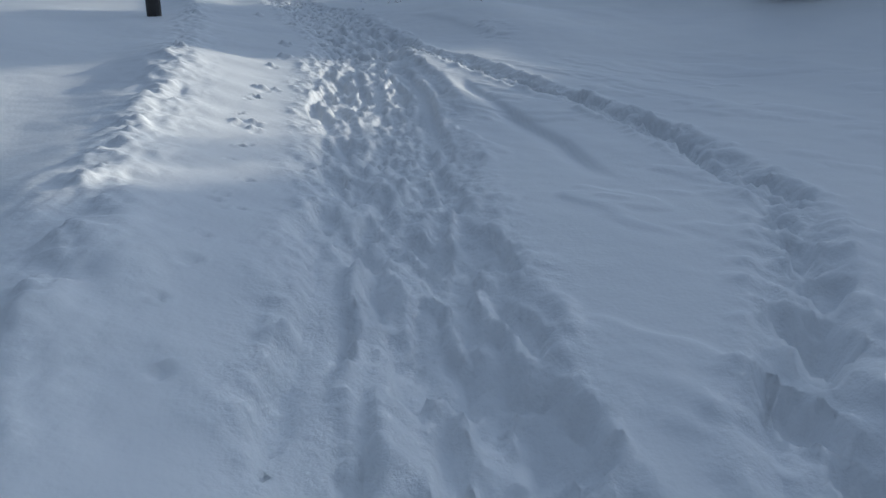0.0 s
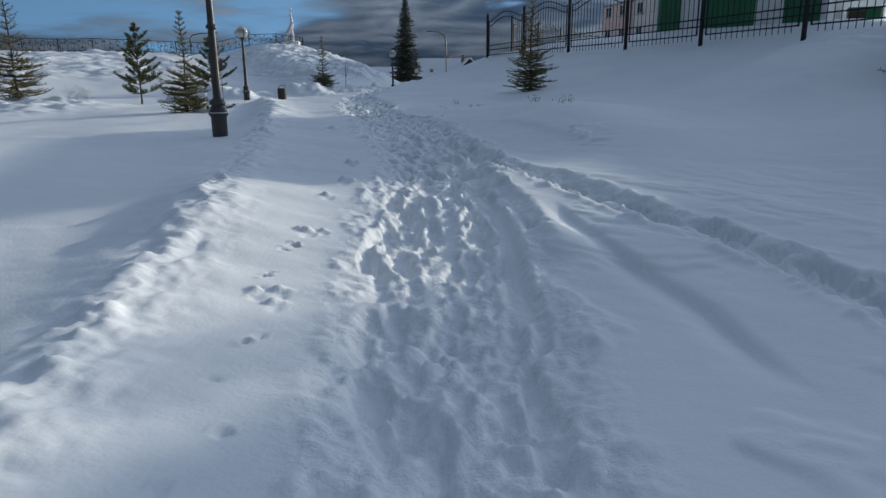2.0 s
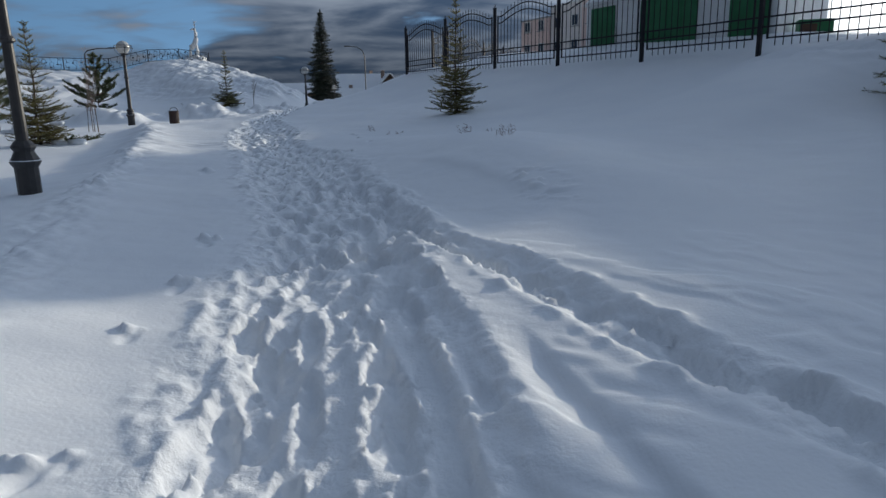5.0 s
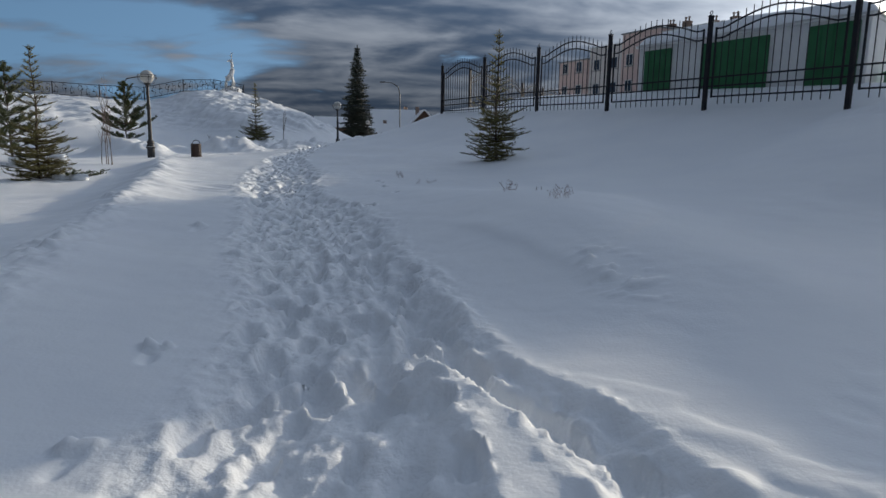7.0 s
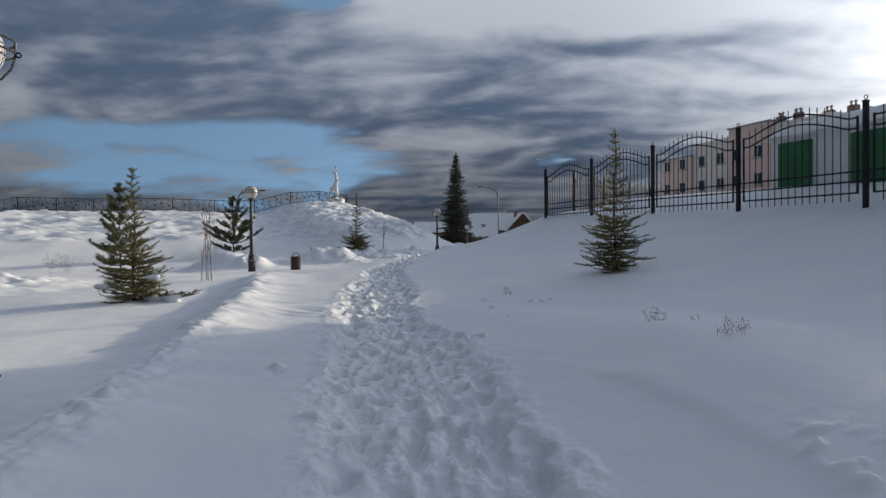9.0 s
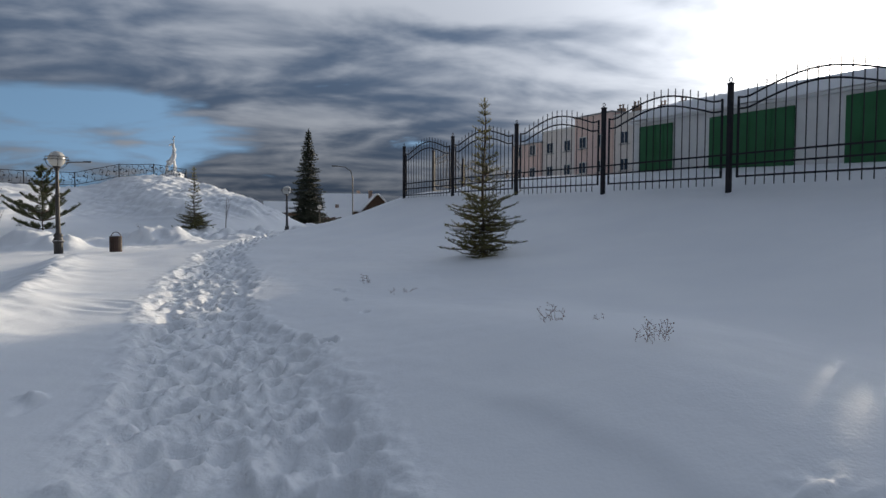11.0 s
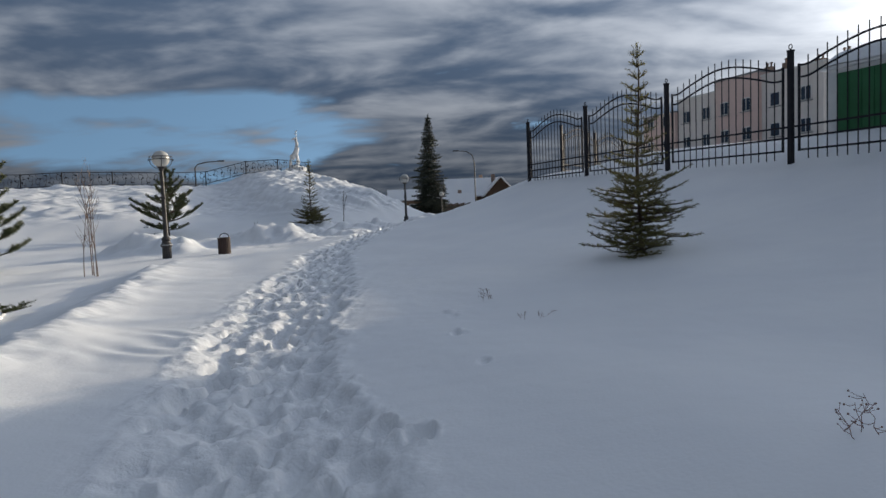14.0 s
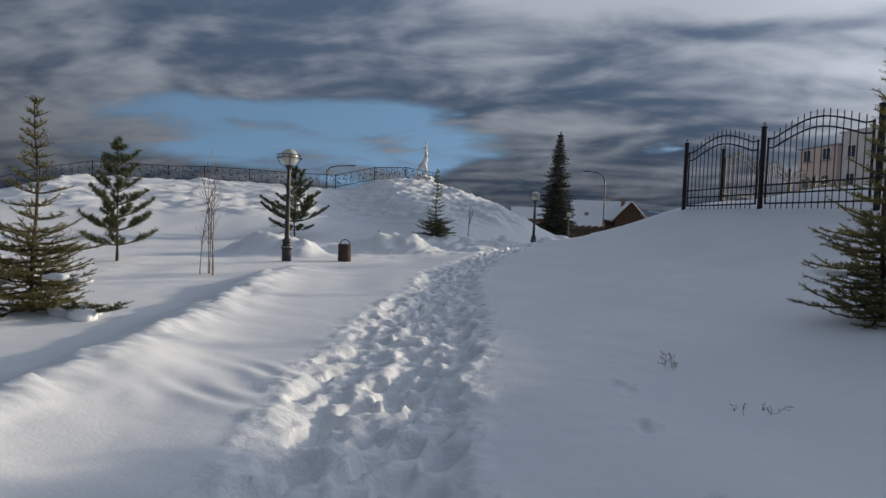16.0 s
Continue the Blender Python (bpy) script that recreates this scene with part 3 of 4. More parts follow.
    # crumbling crest of the ridge, broad wind-cut scallops on the open snow
    dr = X - along(RIDGE, Y)
    crest = smooth(0, 2, Y) * (1 - smooth(24, 27, Y))
    Z += np.exp(-((dr - 0.05) / 0.28) ** 2) * crest * 0.035 * fractal(X * 2.6, Y * 1.7, 101, 5, 0.6)
    Z += np.exp(-((dr + 0.02) / 0.13) ** 2) * crest * 0.045 * np.maximum(fractal(X * 4.5, Y * 3.2, 103, 4, 0.62), -0.15)
    near = smooth(-3, 0, Y) * (1 - smooth(22, 28, Y)) * (1 - smooth(9, 14, np.abs(X)))
    cut = grain_noise(X * 0.8 + 0.45 * Y, Y * 0.9 - 0.2 * X, 111)
    Z += near * (1 - inside) * (0.03 - 0.02 * smooth(8, 12, Y)) * np.maximum(cut - 0.25, 0) * (1 - smooth(-1.5, -0.5, dr))
    side = smooth(0.5, 0.9, d)
    crust = fractal(X * 0.75 + 0.5 * Y, Y * 0.6 - 0.15 * X, 117, 4, 0.5)
    Z += near * side * (1 - smooth(7, 11, Y)) * (0.022 * smooth(0.05, 0.3, crust) + 0.014 * smooth(0.4, 0.55, crust))
    Z += near * 0.005 * fractal(X * 2.3, Y * 2.3, 115, 3)
    ripple = (dr > 0.6) * np.exp(-(((X + 2.15) / 0.45) ** 2)) * smooth(16.6, 17.3, Y) * (1 - smooth(18, 18.8, Y))
    Z += ripple * 0.010 * np.sin(17 * Y + 9 * X + 3 * grain_noise(X * 1.5, Y * 1.5, 119))
    # scored crust on the lit brow beside the hut
    bx, by = X - FENCE_AT[0], Y - FENCE_AT[1]
    bs, bu = bx * FENCE_DIR[0] + by * FENCE_DIR[1], -(bx * FENCE_OUT[0] + by * FENCE_OUT[1])
    Z += (1 - smooth(-4.0, -3.4, bs)) * smooth(-7.5, -6.5, bs) * smooth(-3, -1, bu) * (1 - smooth(1.0, 1.6, bu)) * 0.06 * fractal(bs * 0.9, bu * 2.2, 145, 4, 0.6)
    X, Y, Z = all_x, all_y, all_z
    rows, cols = X.shape
    mesh = bpy.data.meshes.new("ground")
    verts = np.stack([X, Y, Z], -1).reshape(-1, 3).astype(np.float32)
    i = (np.arange(rows - 1)[:, None] * cols + np.arange(cols - 1)).ravel()
    quads = np.stack([i, i + 1, i + cols + 1, i + cols], -1).astype(np.int32)
    mesh.vertices.add(len(verts))
    mesh.vertices.foreach_set("co", verts.ravel())
    mesh.loops.add(quads.size)
    mesh.loops.foreach_set("vertex_index", quads.ravel())
    mesh.polygons.add(len(quads))
    mesh.polygons.foreach_set("loop_start", np.arange(0, quads.size, 4, dtype=np.int32))
    mesh.polygons.foreach_set("use_smooth", np.ones(len(quads), dtype=bool))
    mesh.update(calc_edges=True)
    mesh.attributes.new("trodden", "FLOAT", "POINT").data.foreach_set("value", trodden.ravel())
    mesh.materials.append(SNOW)
    return mesh


tagged(new("ground", ground_mesh()), "wind-blown snow cover with a trodden trail", "ground", kind="structure")


# ---- helpers for things ----
def mesh_of(name, bm, mat, shade=False):
    me = bpy.data.meshes.new(name)
    bmesh.ops.recalc_face_normals(bm, faces=bm.faces)
    bm.to_mesh(me)
    bm.free()
    me.materials.append(mat)
    if shade:
        me.polygons.foreach_set("use_smooth", np.ones(len(me.polygons), dtype=bool))
    return me


def part(name, bm, mat, parent, label="", shade=False):
    ob = new(name, mesh_of(name, bm, mat, shade) if isinstance(bm, bmesh.types.BMesh) else bm)
    ob.parent = parent
    if label:
        tagged(ob, label)
    return ob


def thing(name, m, label, category, group="", kind=""):
    ob = new(name)
    ob.empty_display_size = 0.2
    ob.matrix_world = m
    return tagged(ob, label, category, group, kind)


def box(bm, centre, size, turn=None, bevel=0.0):
    r = bmesh.ops.create_cube(bm, size=1.0)
    m = Matrix.Translation(centre) @ (turn.to_4x4() if turn else Matrix.Identity(4)) @ Matrix.Diagonal((*size, 1))
    bmesh.ops.transform(bm, matrix=m, verts=r["verts"])
    if bevel:
        edges = list({e for v in r["verts"] for e in v.link_edges})
        bmesh.ops.bevel(bm, geom=edges, offset=bevel, segments=1, affect="EDGES")
    return bm


def lathe(bm, profile, seg=20):
    """A turned body from (radius, height) pairs."""
    rings = []
    for r, z in profile:
        rings.append([bm.verts.new((max(r, 1e-4) * math.cos(2 * math.pi * k / seg), max(r, 1e-4) * math.sin(2 * math.pi * k / seg), z)) for k in range(seg)])
    for a, b in zip(rings, rings[1:]):
        for k in range(seg):
            bm.faces.new((a[k], a[(k + 1) % seg], b[(k + 1) % seg], b[k]))
    bm.faces.new(rings[0][::-1])
    bm.faces.new(rings[-1])
    return bm


def tube(bm, points, radius, seg=6, closed=False, taper=None):
    """A round bar through points; taper: the radius at its end."""
    pts = [Vector(p) for p in points]
    n = len(pts)
    rings = []
    for k, p in enumerate(pts):
        ahead = (pts[(k + 1) % n] - pts[k - 1]) if closed else (pts[min(k + 1, n - 1)] - pts[max(k - 1, 0)])
        ahead.normalize()
        side = ahead.cross(Vector((0, 0, 1)))
        if side.length < 0.05:
            side = ahead.cross(Vector((0, 1, 0)))
        side.normalize()
        up = side.cross(ahead)
        r = radius if taper is None else radius + (taper - radius) * k / (n - 1)
        rings.append([bm.verts.new(p + r * (math.cos(2 * math.pi * j / seg) * side + math.sin(2 * math.pi * j / seg) * up)) for j in range(seg)])
    pairs = list(zip(rings, rings[1:])) + ([(rings[-1], rings[0])] if closed else [])
    for a, b in pairs:
        for j in range(seg):
            bm.faces.new((a[j], a[(j + 1) % seg], b[(j + 1) % seg], b[j]))
    if not closed:
        bm.faces.new(rings[0][::-1])
        bm.faces.new(rings[-1])
    return bm


def BM():
    return bmesh.new()


# ---- the iron fence ----
PANEL = 3.22


def fence_kit():
    post = box(BM(), (0, 0, 0.88), (0.085, 0.085, 2.36), bevel=0.006)
    box(post, (0, 0, 2.07), (0.10, 0.10, 0.03), bevel=0.006)
    loop = [(0.035 * math.sin(a), 0, 2.10 + 0.04 - 0.04 * math.cos(a)) for a in np.linspace(0, 2 * math.pi, 12, endpoint=False)]
    tube(post, loop, 0.009, 5, closed=True)
    half = (PANEL - 0.34) / 2

    def arch(v):
        return 0.27 * (0.5 + 0.5 * math.cos(math.pi * v)) ** 0.85 - 0.03 * math.exp(-((abs(v) - 0.86) / 0.12) ** 2)

    rails = {}
    for key, lift, r in (("top_rail", 1.80, 0.018), ("arch_rail", 1.60, 0.018)):
        rails[key] = mesh_of(key, tube(BM(), [(half * v, 0, lift + arch(v)) for v in np.linspace(-1, 1, 27)], r, 6), IRON)
    for key, lift in (("middle_rail", 0.77), ("lower_rail", 0.58), ("bottom_rail", 0.36)):
        rails[key] = mesh_of(key, box(BM(), (0, 0, lift), (2 * half + (0.24 if key != "bottom_rail" else 0), 0.032, 0.032), bevel=0.004), IRON)
    stile = mesh_of("stile", box(BM(), (0, 0, 1.08), (0.036, 0.036, 1.48), bevel=0.004), IRON)
    bars = []
    for k in range(15):
        v = -1 + 2 * (k + 1) / 16
        top = 1.80 + arch(v) + 0.15
        bm = box(BM(), (0, 0, (top + 0.2) / 2), (0.014, 0.014, top - 0.2))
        bars.append((half * v, mesh_of("bar", bm, IRON)))
    return mesh_of("post", post, IRON), rails, stile, bars, half


KIT = fence_kit()


def fence(name, start, ahead, panels, label, lift=None):
    post, rails, stile, bars, half = KIT
    ahead = np.array(ahead) / np.linalg.norm(ahead)
    turn = math.atan2(ahead[1], ahead[0])
    z0 = ground_z(*start)
    root = thing(name, pose(start[0], start[1], z0), label, "fence")
    for k in range(panels + 1):
        at = np.array(start) + ahead * PANEL * k
        z = (lift(k) if lift else ground_z(*at)) - z0
        p = part("post", post, None, root)
        p.matrix_basis = pose(*(at - start), z, 0, 0, math.degrees(turn))
        if k == panels:
            break
        mid = np.array(start) + ahead * PANEL * (k + 0.5)
        z2 = (lift(k + 1) if lift else ground_z(*(at + ahead * PANEL))) - z0
        tilt = math.degrees(math.atan2(z2 - z, PANEL))
        frame_m = pose(*(mid - start), (z + z2) / 2, 0, 0, math.degrees(turn)) @ pose(0, 0, 0, 0, -tilt, 0)
        for key in rails:
            r = part(key, rails[key], None, root)
            r.matrix_basis = frame_m
        for q in (-1, 1):
            o = part("stile", stile, None, root)
            o.matrix_basis = frame_m @ pose(q * half, 0, 0)
        for x, me in bars:
            o = part("bar", me, None, root)
            o.matrix_basis = frame_m @ pose(x, 0, 0)
    return root


first = FENCE_AT + FENCE_DIR * (-3.33 - 4 * PANEL)
fence("iron_fence", first, FENCE_DIR, 9, "dark painted iron fence with arched spiked panels on a snowy brow",
      lambda k: float(np.interp(k, (0, 4, 5, 6, 7, 8, 9), (2.60, 2.64, 2.64, 2.64, 2.66, 2.66, 2.64))))
corner = FENCE_AT + FENCE_DIR * 12.66
fence("iron_fence", corner + np.array([0.62, 1.05]) * 2.0, (0.505, 0.863), 8, "dark iron fence receding behind the brow of the mound",
      lambda k: 2.72 - 0.03 * k)


# ---- the white hut behind the fence ----
def hut():
    """A low white building with green sheet panels and a heap of snow on its roof; local x runs along the fence."""
    at = FENCE_AT + FENCE_OUT * 1.6
    turn = math.degrees(math.atan2(FENCE_DIR[1], FENCE_DIR[0]))
    root = thing("hut", pose(at[0], at[1], 2.2, 0, 0, turn), "low white hut with green sheet panels, deep snow on its roof", "hut")
    length, deep, tall = (-2.62, 3.75), 4.4, 2.34
    mid, size = sum(length) / 2, length[1] - length[0]
    skew = 1.55

    def plan(bm):
        """The end wall stands askew: the back is shorter than the front."""
        for v in bm.verts:
            if v.co.x < mid:
                v.co.x += skew * max(-v.co.y, 0) / deep
        return bm

    walls = plan(box(BM(), (mid, -deep / 2, tall / 2 - 0.2), (size, deep, tall + 0.4), bevel=0.02))
    part("wall", walls, WHITE_WALL, root)
    roof = plan(box(BM(), (mid, -deep / 2, tall + 0.03), (size + 0.16, deep + 0.16, 0.07), bevel=0.015))
    part("roof", roof, WHITE_WALL, root)
    for x0, x1, z0, z1, name in ((2.50, 3.47, 1.0, 2.24, "panel"), (-0.40, 1.5, 0.95, 2.22, "panel"), (-2.43, -1.36, 0.2, 2.26, "panel")):
        p = part(name, box(BM(), ((x0 + x1) / 2, 0.035, (z0 + z1) / 2), (x1 - x0, 0.05, z1 - z0), bevel=0.008), GREEN, root, "green painted sheet panel")
        bm = BM()
        for k in range(1, 4):
            box(bm, (x0 + (x1 - x0) * k / 4, 0.064, (z0 + z1) / 2), (0.02, 0.012, z1 - z0 - 0.04))
        part("rib", bm, GREEN, p)
    part("tongue", box(BM(), (0.35, 0.035, 0.85), (0.42, 0.05, 0.24), bevel=0.06), GREEN, root)
    # snow lying on the roof, rounded at its edges
    bm = BM()
    nx, ny = 44, 26
    grid = []
    for i in range(nx + 1):
        row = []
        for j in range(ny + 1):
            a, b = i / nx, j / ny
            y = 0.1 - (deep + 0.2) * b
            x0 = length[0] - 0.1 + skew * max(-y, 0) / deep
            x = x0 + (length[1] + 0.1 - x0) * a
            edge = min(a * 5.5, (1 - a) * 4.2, b * 6, (1 - b) * 6, 1)
            h = 0.36 * math.sqrt(max(1 - (1 - edge) ** 2, 0)) * (1 + 0.18 * math.sin(math.pi * a)) + 0.03 * noise.noise((x, y, 0))
            row.append(bm.verts.new((x, y, tall + 0.06 + h)))
        grid.append(row)
    for i in range(nx):
        for j in range(ny):
            bm.faces.new((grid[i][j], grid[i + 1][j], grid[i + 1][j + 1], grid[i][j + 1]))
    part("snow_cap", bm, SNOW, root, "thick rounded snow on the roof", shade=True)
    pipe = tube(BM(), [(2.85, -2.2, tall + 0.1), (2.85, -2.2, tall + 0.75)], 0.05, 8)
    tube(pipe, [(2.85, -2.2, tall + 0.78), (2.85, -2.2, tall + 0.82)], 0.10, 8)
    part("flue", pipe, STEEL, root)
    return root


hut()


def utility_box():
    at = FENCE_AT + FENCE_DIR * -2.85 + FENCE_OUT * 2.6
    z = 2.92
    root = thing("utility_box", pose(at[0], at[1], z, 0, 0, -25), "green metal utility cabinet half buried in snow beside the hut", "cabinet")
    part("body", box(BM(), (0, 0, 0.2), (0.7, 0.55, 0.7), bevel=0.02), GREEN, root)
    part("lid", box(BM(), (0, 0, 0.57), (0.76, 0.61, 0.05), bevel=0.015), GREEN, root)
    part("door", box(BM(), (-0.16, -0.285, 0.22), (0.34, 0.03, 0.56), bevel=0.006), TIMBER, root, "brown access door")
    part("handle", box(BM(), (-0.04, -0.31, 0.26), (0.03, 0.03, 0.1), bevel=0.005), STEEL, root)


utility_box()


# ---- park lamps ----
def park_lamp(x, y, z, tall, label):
    root = thing("street_lamp", pose(x, y, z), label, "lamp", "park lamps along the path")
    k = tall / 3.62
    part("base", lathe(BM(), [(0.115, -0.5), (0.115, 0.30), (0.135, 0.33), (0.15, 0.36), (0.118, 0.42), (0.095, 0.47), (0.12, 0.51), (0.115, 0.53), (0.075, 0.58)], 12), LAMP_IRON, root)
    rim = lathe(BM(), [(0.10, 0.355), (0.14, 0.358), (0.146, 0.372), (0.12, 0.40), (0.09, 0.40)], 12)
    part("snow_cap", rim, SNOW, root, "rim of snow on the base")
    part("pole", lathe(BM(), [(0.062, 0.55), (0.052, 2.02 * k), (0.05, 2.03 * k), (0.078, 2.06 * k), (0.078, 2.09 * k), (0.05, 2.14 * k), (0.042, 2.95 * k), (0.06, 2.97 * k), (0.066, 3.0 * k), (0.045, 3.06 * k)], 14), LAMP_IRON, root)
    c = 3.31 * k + 0.035
    globe = BM()
    bmesh.ops.create_uvsphere(globe, u_segments=28, v_segments=18, radius=0.214)
    bmesh.ops.translate(globe, verts=globe.verts, vec=(0, 0, c))
    part("globe", globe, OPAL, root, "white opal globe", shade=True)
    part("collar", lathe(BM(), [(0.05, 3.0 * k), (0.055, c - 0.25), (0.10, c - 0.215), (0.11, c - 0.20), (0.02, c - 0.16)], 16), LAMP_IRON, root)
    cage = root
    for dz in (0.062, -0.012):
        ring = [(0.272 * math.cos(a), 0.272 * math.sin(a), c + dz) for a in np.linspace(0, 2 * math.pi, 36, endpoint=False)]
        part("cage_ring", tube(BM(), ring, 0.0085, 5, closed=True), LAMP_IRON, cage)
    for q in range(4):
        a = q * math.pi / 2 + 0.5
        arm = [(r * math.cos(a), r * math.sin(a), c + h) for r, h in ((0.05, -0.25), (0.11, -0.24), (0.19, -0.19), (0.245, -0.12), (0.268, -0.045), (0.272, 0.062))]
        part("cage_arm", tube(BM(), arm, 0.008, 5), LAMP_IRON, cage)
        curl = [(0.290 * math.cos(a) + 0.016 * math.cos(b) * math.cos(a), 0.290 * math.sin(a) + 0.016 * math.cos(b) * math.sin(a), c - 0.02 + 0.016 * math.sin(b)) for b in np.linspace(0, 2 * math.pi, 10, endpoint=False)]
        part("curl", tube(BM(), curl, 0.007, 4, closed=True), LAMP_IRON, cage)
    return root


LAMP_1, LAMP_2, LAMP_3, LAMP_4 = (-2.66, 11.7), (-7.05, 28.28), (-2.48, 44.2), (-2.2, 74.0)
park_lamp(*LAMP_1, ground_z(*LAMP_1) - 0.02, 2.78, "tall dark park lamp with a caged white globe, standing in snow")
park_lamp(*LAMP_2, ground_z(*LAMP_2) - 0.02, 2.78, "dark park lamp with a caged white globe beside the litter bin")
park_lamp(*LAMP_3, ground_z(*LAMP_3) - 0.02, 2.6, "dark park lamp with caged white globe beyond the path")
park_lamp(*LAMP_4, ground_z(*LAMP_4), 2.78, "distant dark park lamp with a white globe before the dark fir")


# ---- trees and weeds ----
def needles_mesh(name, sticks, mat, length, width, gap, rng, sweep=0.6, lift=0.15):
    """Needles set all round the sticks: each a thin blade. sticks: pairs of ends."""
    verts, faces = [], []
    for a, b in sticks:
        a, b = Vector(a), Vector(b)
        axis = b - a
        n = max(2, int(axis.length / gap))
        axis.normalize()
        side = axis.cross(Vector((0.3, 0.2, 1))).normalized()
        other = axis.cross(side)
        for k in range(n):
            p = a.lerp(b, (k + rng.random()) / n)
            t = rng.uniform(0, 2 * math.pi)
            out = math.cos(t) * side + math.sin(t) * other
            d = (out + axis * (sweep + rng.uniform(-0.2, 0.4)) + Vector((0, 0, lift))).normalized() * length * rng.uniform(0.7, 1.15)
            w = d.cross(out + Vector((0.1, 0.2, 0.3))).normalized() * width * 0.5
            i = len(verts)
            verts += [p - w, p + w, p + d]
            faces.append((i, i + 1, i + 2))
    me = bpy.data.meshes.new(name)
    me.from_pydata([tuple(v) for v in verts], [], faces)
    me.materials.append(mat)
    return me


def snow_lump(bm, at, size, rng):
    r = bmesh.ops.create_icosphere(bm, subdivisions=2, radius=1.0)
    for v in r["verts"]:
        n = 1 + 0.28 * noise.noise(v.co * 1.7 + Vector(at) * 3)
        v.co = Vector(at) + Vector((v.co.x * size[0], v.co.y * size[1], v.co.z * size[2])) * n


def conifer(name, at, height, reach, label, seed, kind="fir", skirt=0.35, lumps=0, mat=None, spread=1.0, clear=0.015, thick=1.0, fine=1.0, category="tree"):
    rng = random.Random(seed)
    z = ground_z(*at)
    root = thing(name, pose(at[0], at[1], z, 0, 0, rng.uniform(0, 360)), label, category)
    trunk = tube(BM(), [(0.02 * math.sin(k * 1.3 + seed), 0.02 * math.cos(k * 0.9 + seed), -0.25 + (height + 0.2) * k / 8) for k in range(9)], 0.035 * height / 2.7 * thick, 8, taper=0.006)
    part("trunk", trunk, BARK, root, shade=True)
    limbs, sticks = BM(), []
    h = clear * height
    pine = kind == "pine"
    while h < height * 0.965:
        f = h / height
        if kind == "fir":
            full = reach * (1.0 - 0.25 * f / skirt if f < skirt else 0.07 + 0.52 * ((1 - f) / (1 - skirt)) ** 1.0)
            full *= min(1.0, 0.8 + f * 3)
        elif kind == "spire":
            full = reach * (1 - f) ** 0.85 * (0.8 + 0.35 * rng.random())
        else:
            full = reach * (0.55 + 1.7 * f if f < 0.25 else (1 - f) ** 0.8 * 1.22)
        count = {"fir": 6 if f < skirt else 5, "spire": 9, "pine": 6}[kind]
        start = rng.uniform(0, 6.3)
        for k in range(count):
            a = start + 2 * math.pi * (k + rng.uniform(-0.3, 0.3)) / count
            length = max(full * rng.triangular(0.35, 1.3, 0.85), 0.10)
            rise = (0.12 + rng.uniform(-0.14, 0.2) + 0.75 * f**1.6 if kind == "fir" else (-0.25 + 0.5 * f if kind == "spire" else 0.18 + 0.7 * f)) + rng.uniform(-0.1, 0.1)
            way = Vector((math.cos(a), math.sin(a), rise)).normalized()
            droop = (0.14 if kind == "fir" else 0.1) * length * (1 - f)
            pts = []
            for j in range(5):
                t = j / 4
                bend = -droop * math.sin(t * 2.4) + (0.16 * length * t * t if pine else 0.05 * length * t * t)
                pts.append(Vector((0, 0, h)) + way * length * t + Vector((0, 0, bend)))
            tube(limbs, pts, 0.011 * length / 0.6 * thick + 0.003, 4, taper=0.003)
            across = Vector((-math.sin(a), math.cos(a), 0))
            bare = 0.38 if pine else 0.12
            for j in range(4):
                if (j + 1) / 4 > bare:
                    sticks.append((pts[j].lerp(pts[j + 1], 0.3 if pine and j < 2 else 0), pts[j + 1]))
            twigs = max(3, int(length / (0.085 if not pine else 0.095) / fine))
            for j in range(twigs):
                t = bare + (0.97 - bare) * (j + rng.random()) / twigs
                seg = min(3, int(t * 4))
                p = pts[seg].lerp(pts[seg + 1], t * 4 - seg)
                q = 1 if (j % 2) else -1
                tl = (0.42 * length * (1.05 - t) + 0.05) * rng.uniform(0.6, 1.15) * spread
                d = (way * 0.75 + across * q * rng.uniform(0.6, 1.0) + Vector((0, 0, rng.uniform(-0.05, 0.25) if not pine else rng.uniform(0.2, 0.7)))).normalized() * tl
                sticks.append((p, p + d))
                if tl > 0.16 and not pine:
                    for w in (-1, 1):
                        m = p + d * rng.uniform(0.35, 0.7)
                        sticks.append((m, m + (d.normalized() + across * w * 0.7 + way * 0.3).normalized() * tl * 0.42))
                if tl > 0.1:
                    tube(limbs, [p, p + d], 0.004 * thick, 3, taper=0.002)
        if kind == "fir":
            h += (0.075 if f < skirt else 0.14) * height / 2.7 * rng.uniform(0.8, 1.2)
        elif kind == "spire":
            h += 0.022 * height * rng.uniform(0.8, 1.2)
        else:
            h += 0.115 * height * rng.uniform(0.8, 1.15)
    sticks.append(((0, 0, height * 0.9), (0, 0, height)))
    for k in range(4):
        a = k * 1.6 + seed
        sticks.append(((0, 0, height * 0.94), (0.06 * math.cos(a), 0.06 * math.sin(a), height * 0.985)))
    tagged(part("branchwork", limbs, BARK, root), kind="stuff")
    size = {"fir": (0.043, 0.010, 0.0092), "spire": (0.22, 0.07, 0.05), "pine": (0.095, 0.015, 0.0036)}[kind]
    crown = needles_mesh("crown", sticks, mat or {"fir": FIR, "spire": FIR_DARK, "pine": PINE}[kind], size[0], size[1], size[2] * fine, rng, 0.35 if pine else 0.6)
    tagged(part("crown", crown, None, root), kind="stuff")
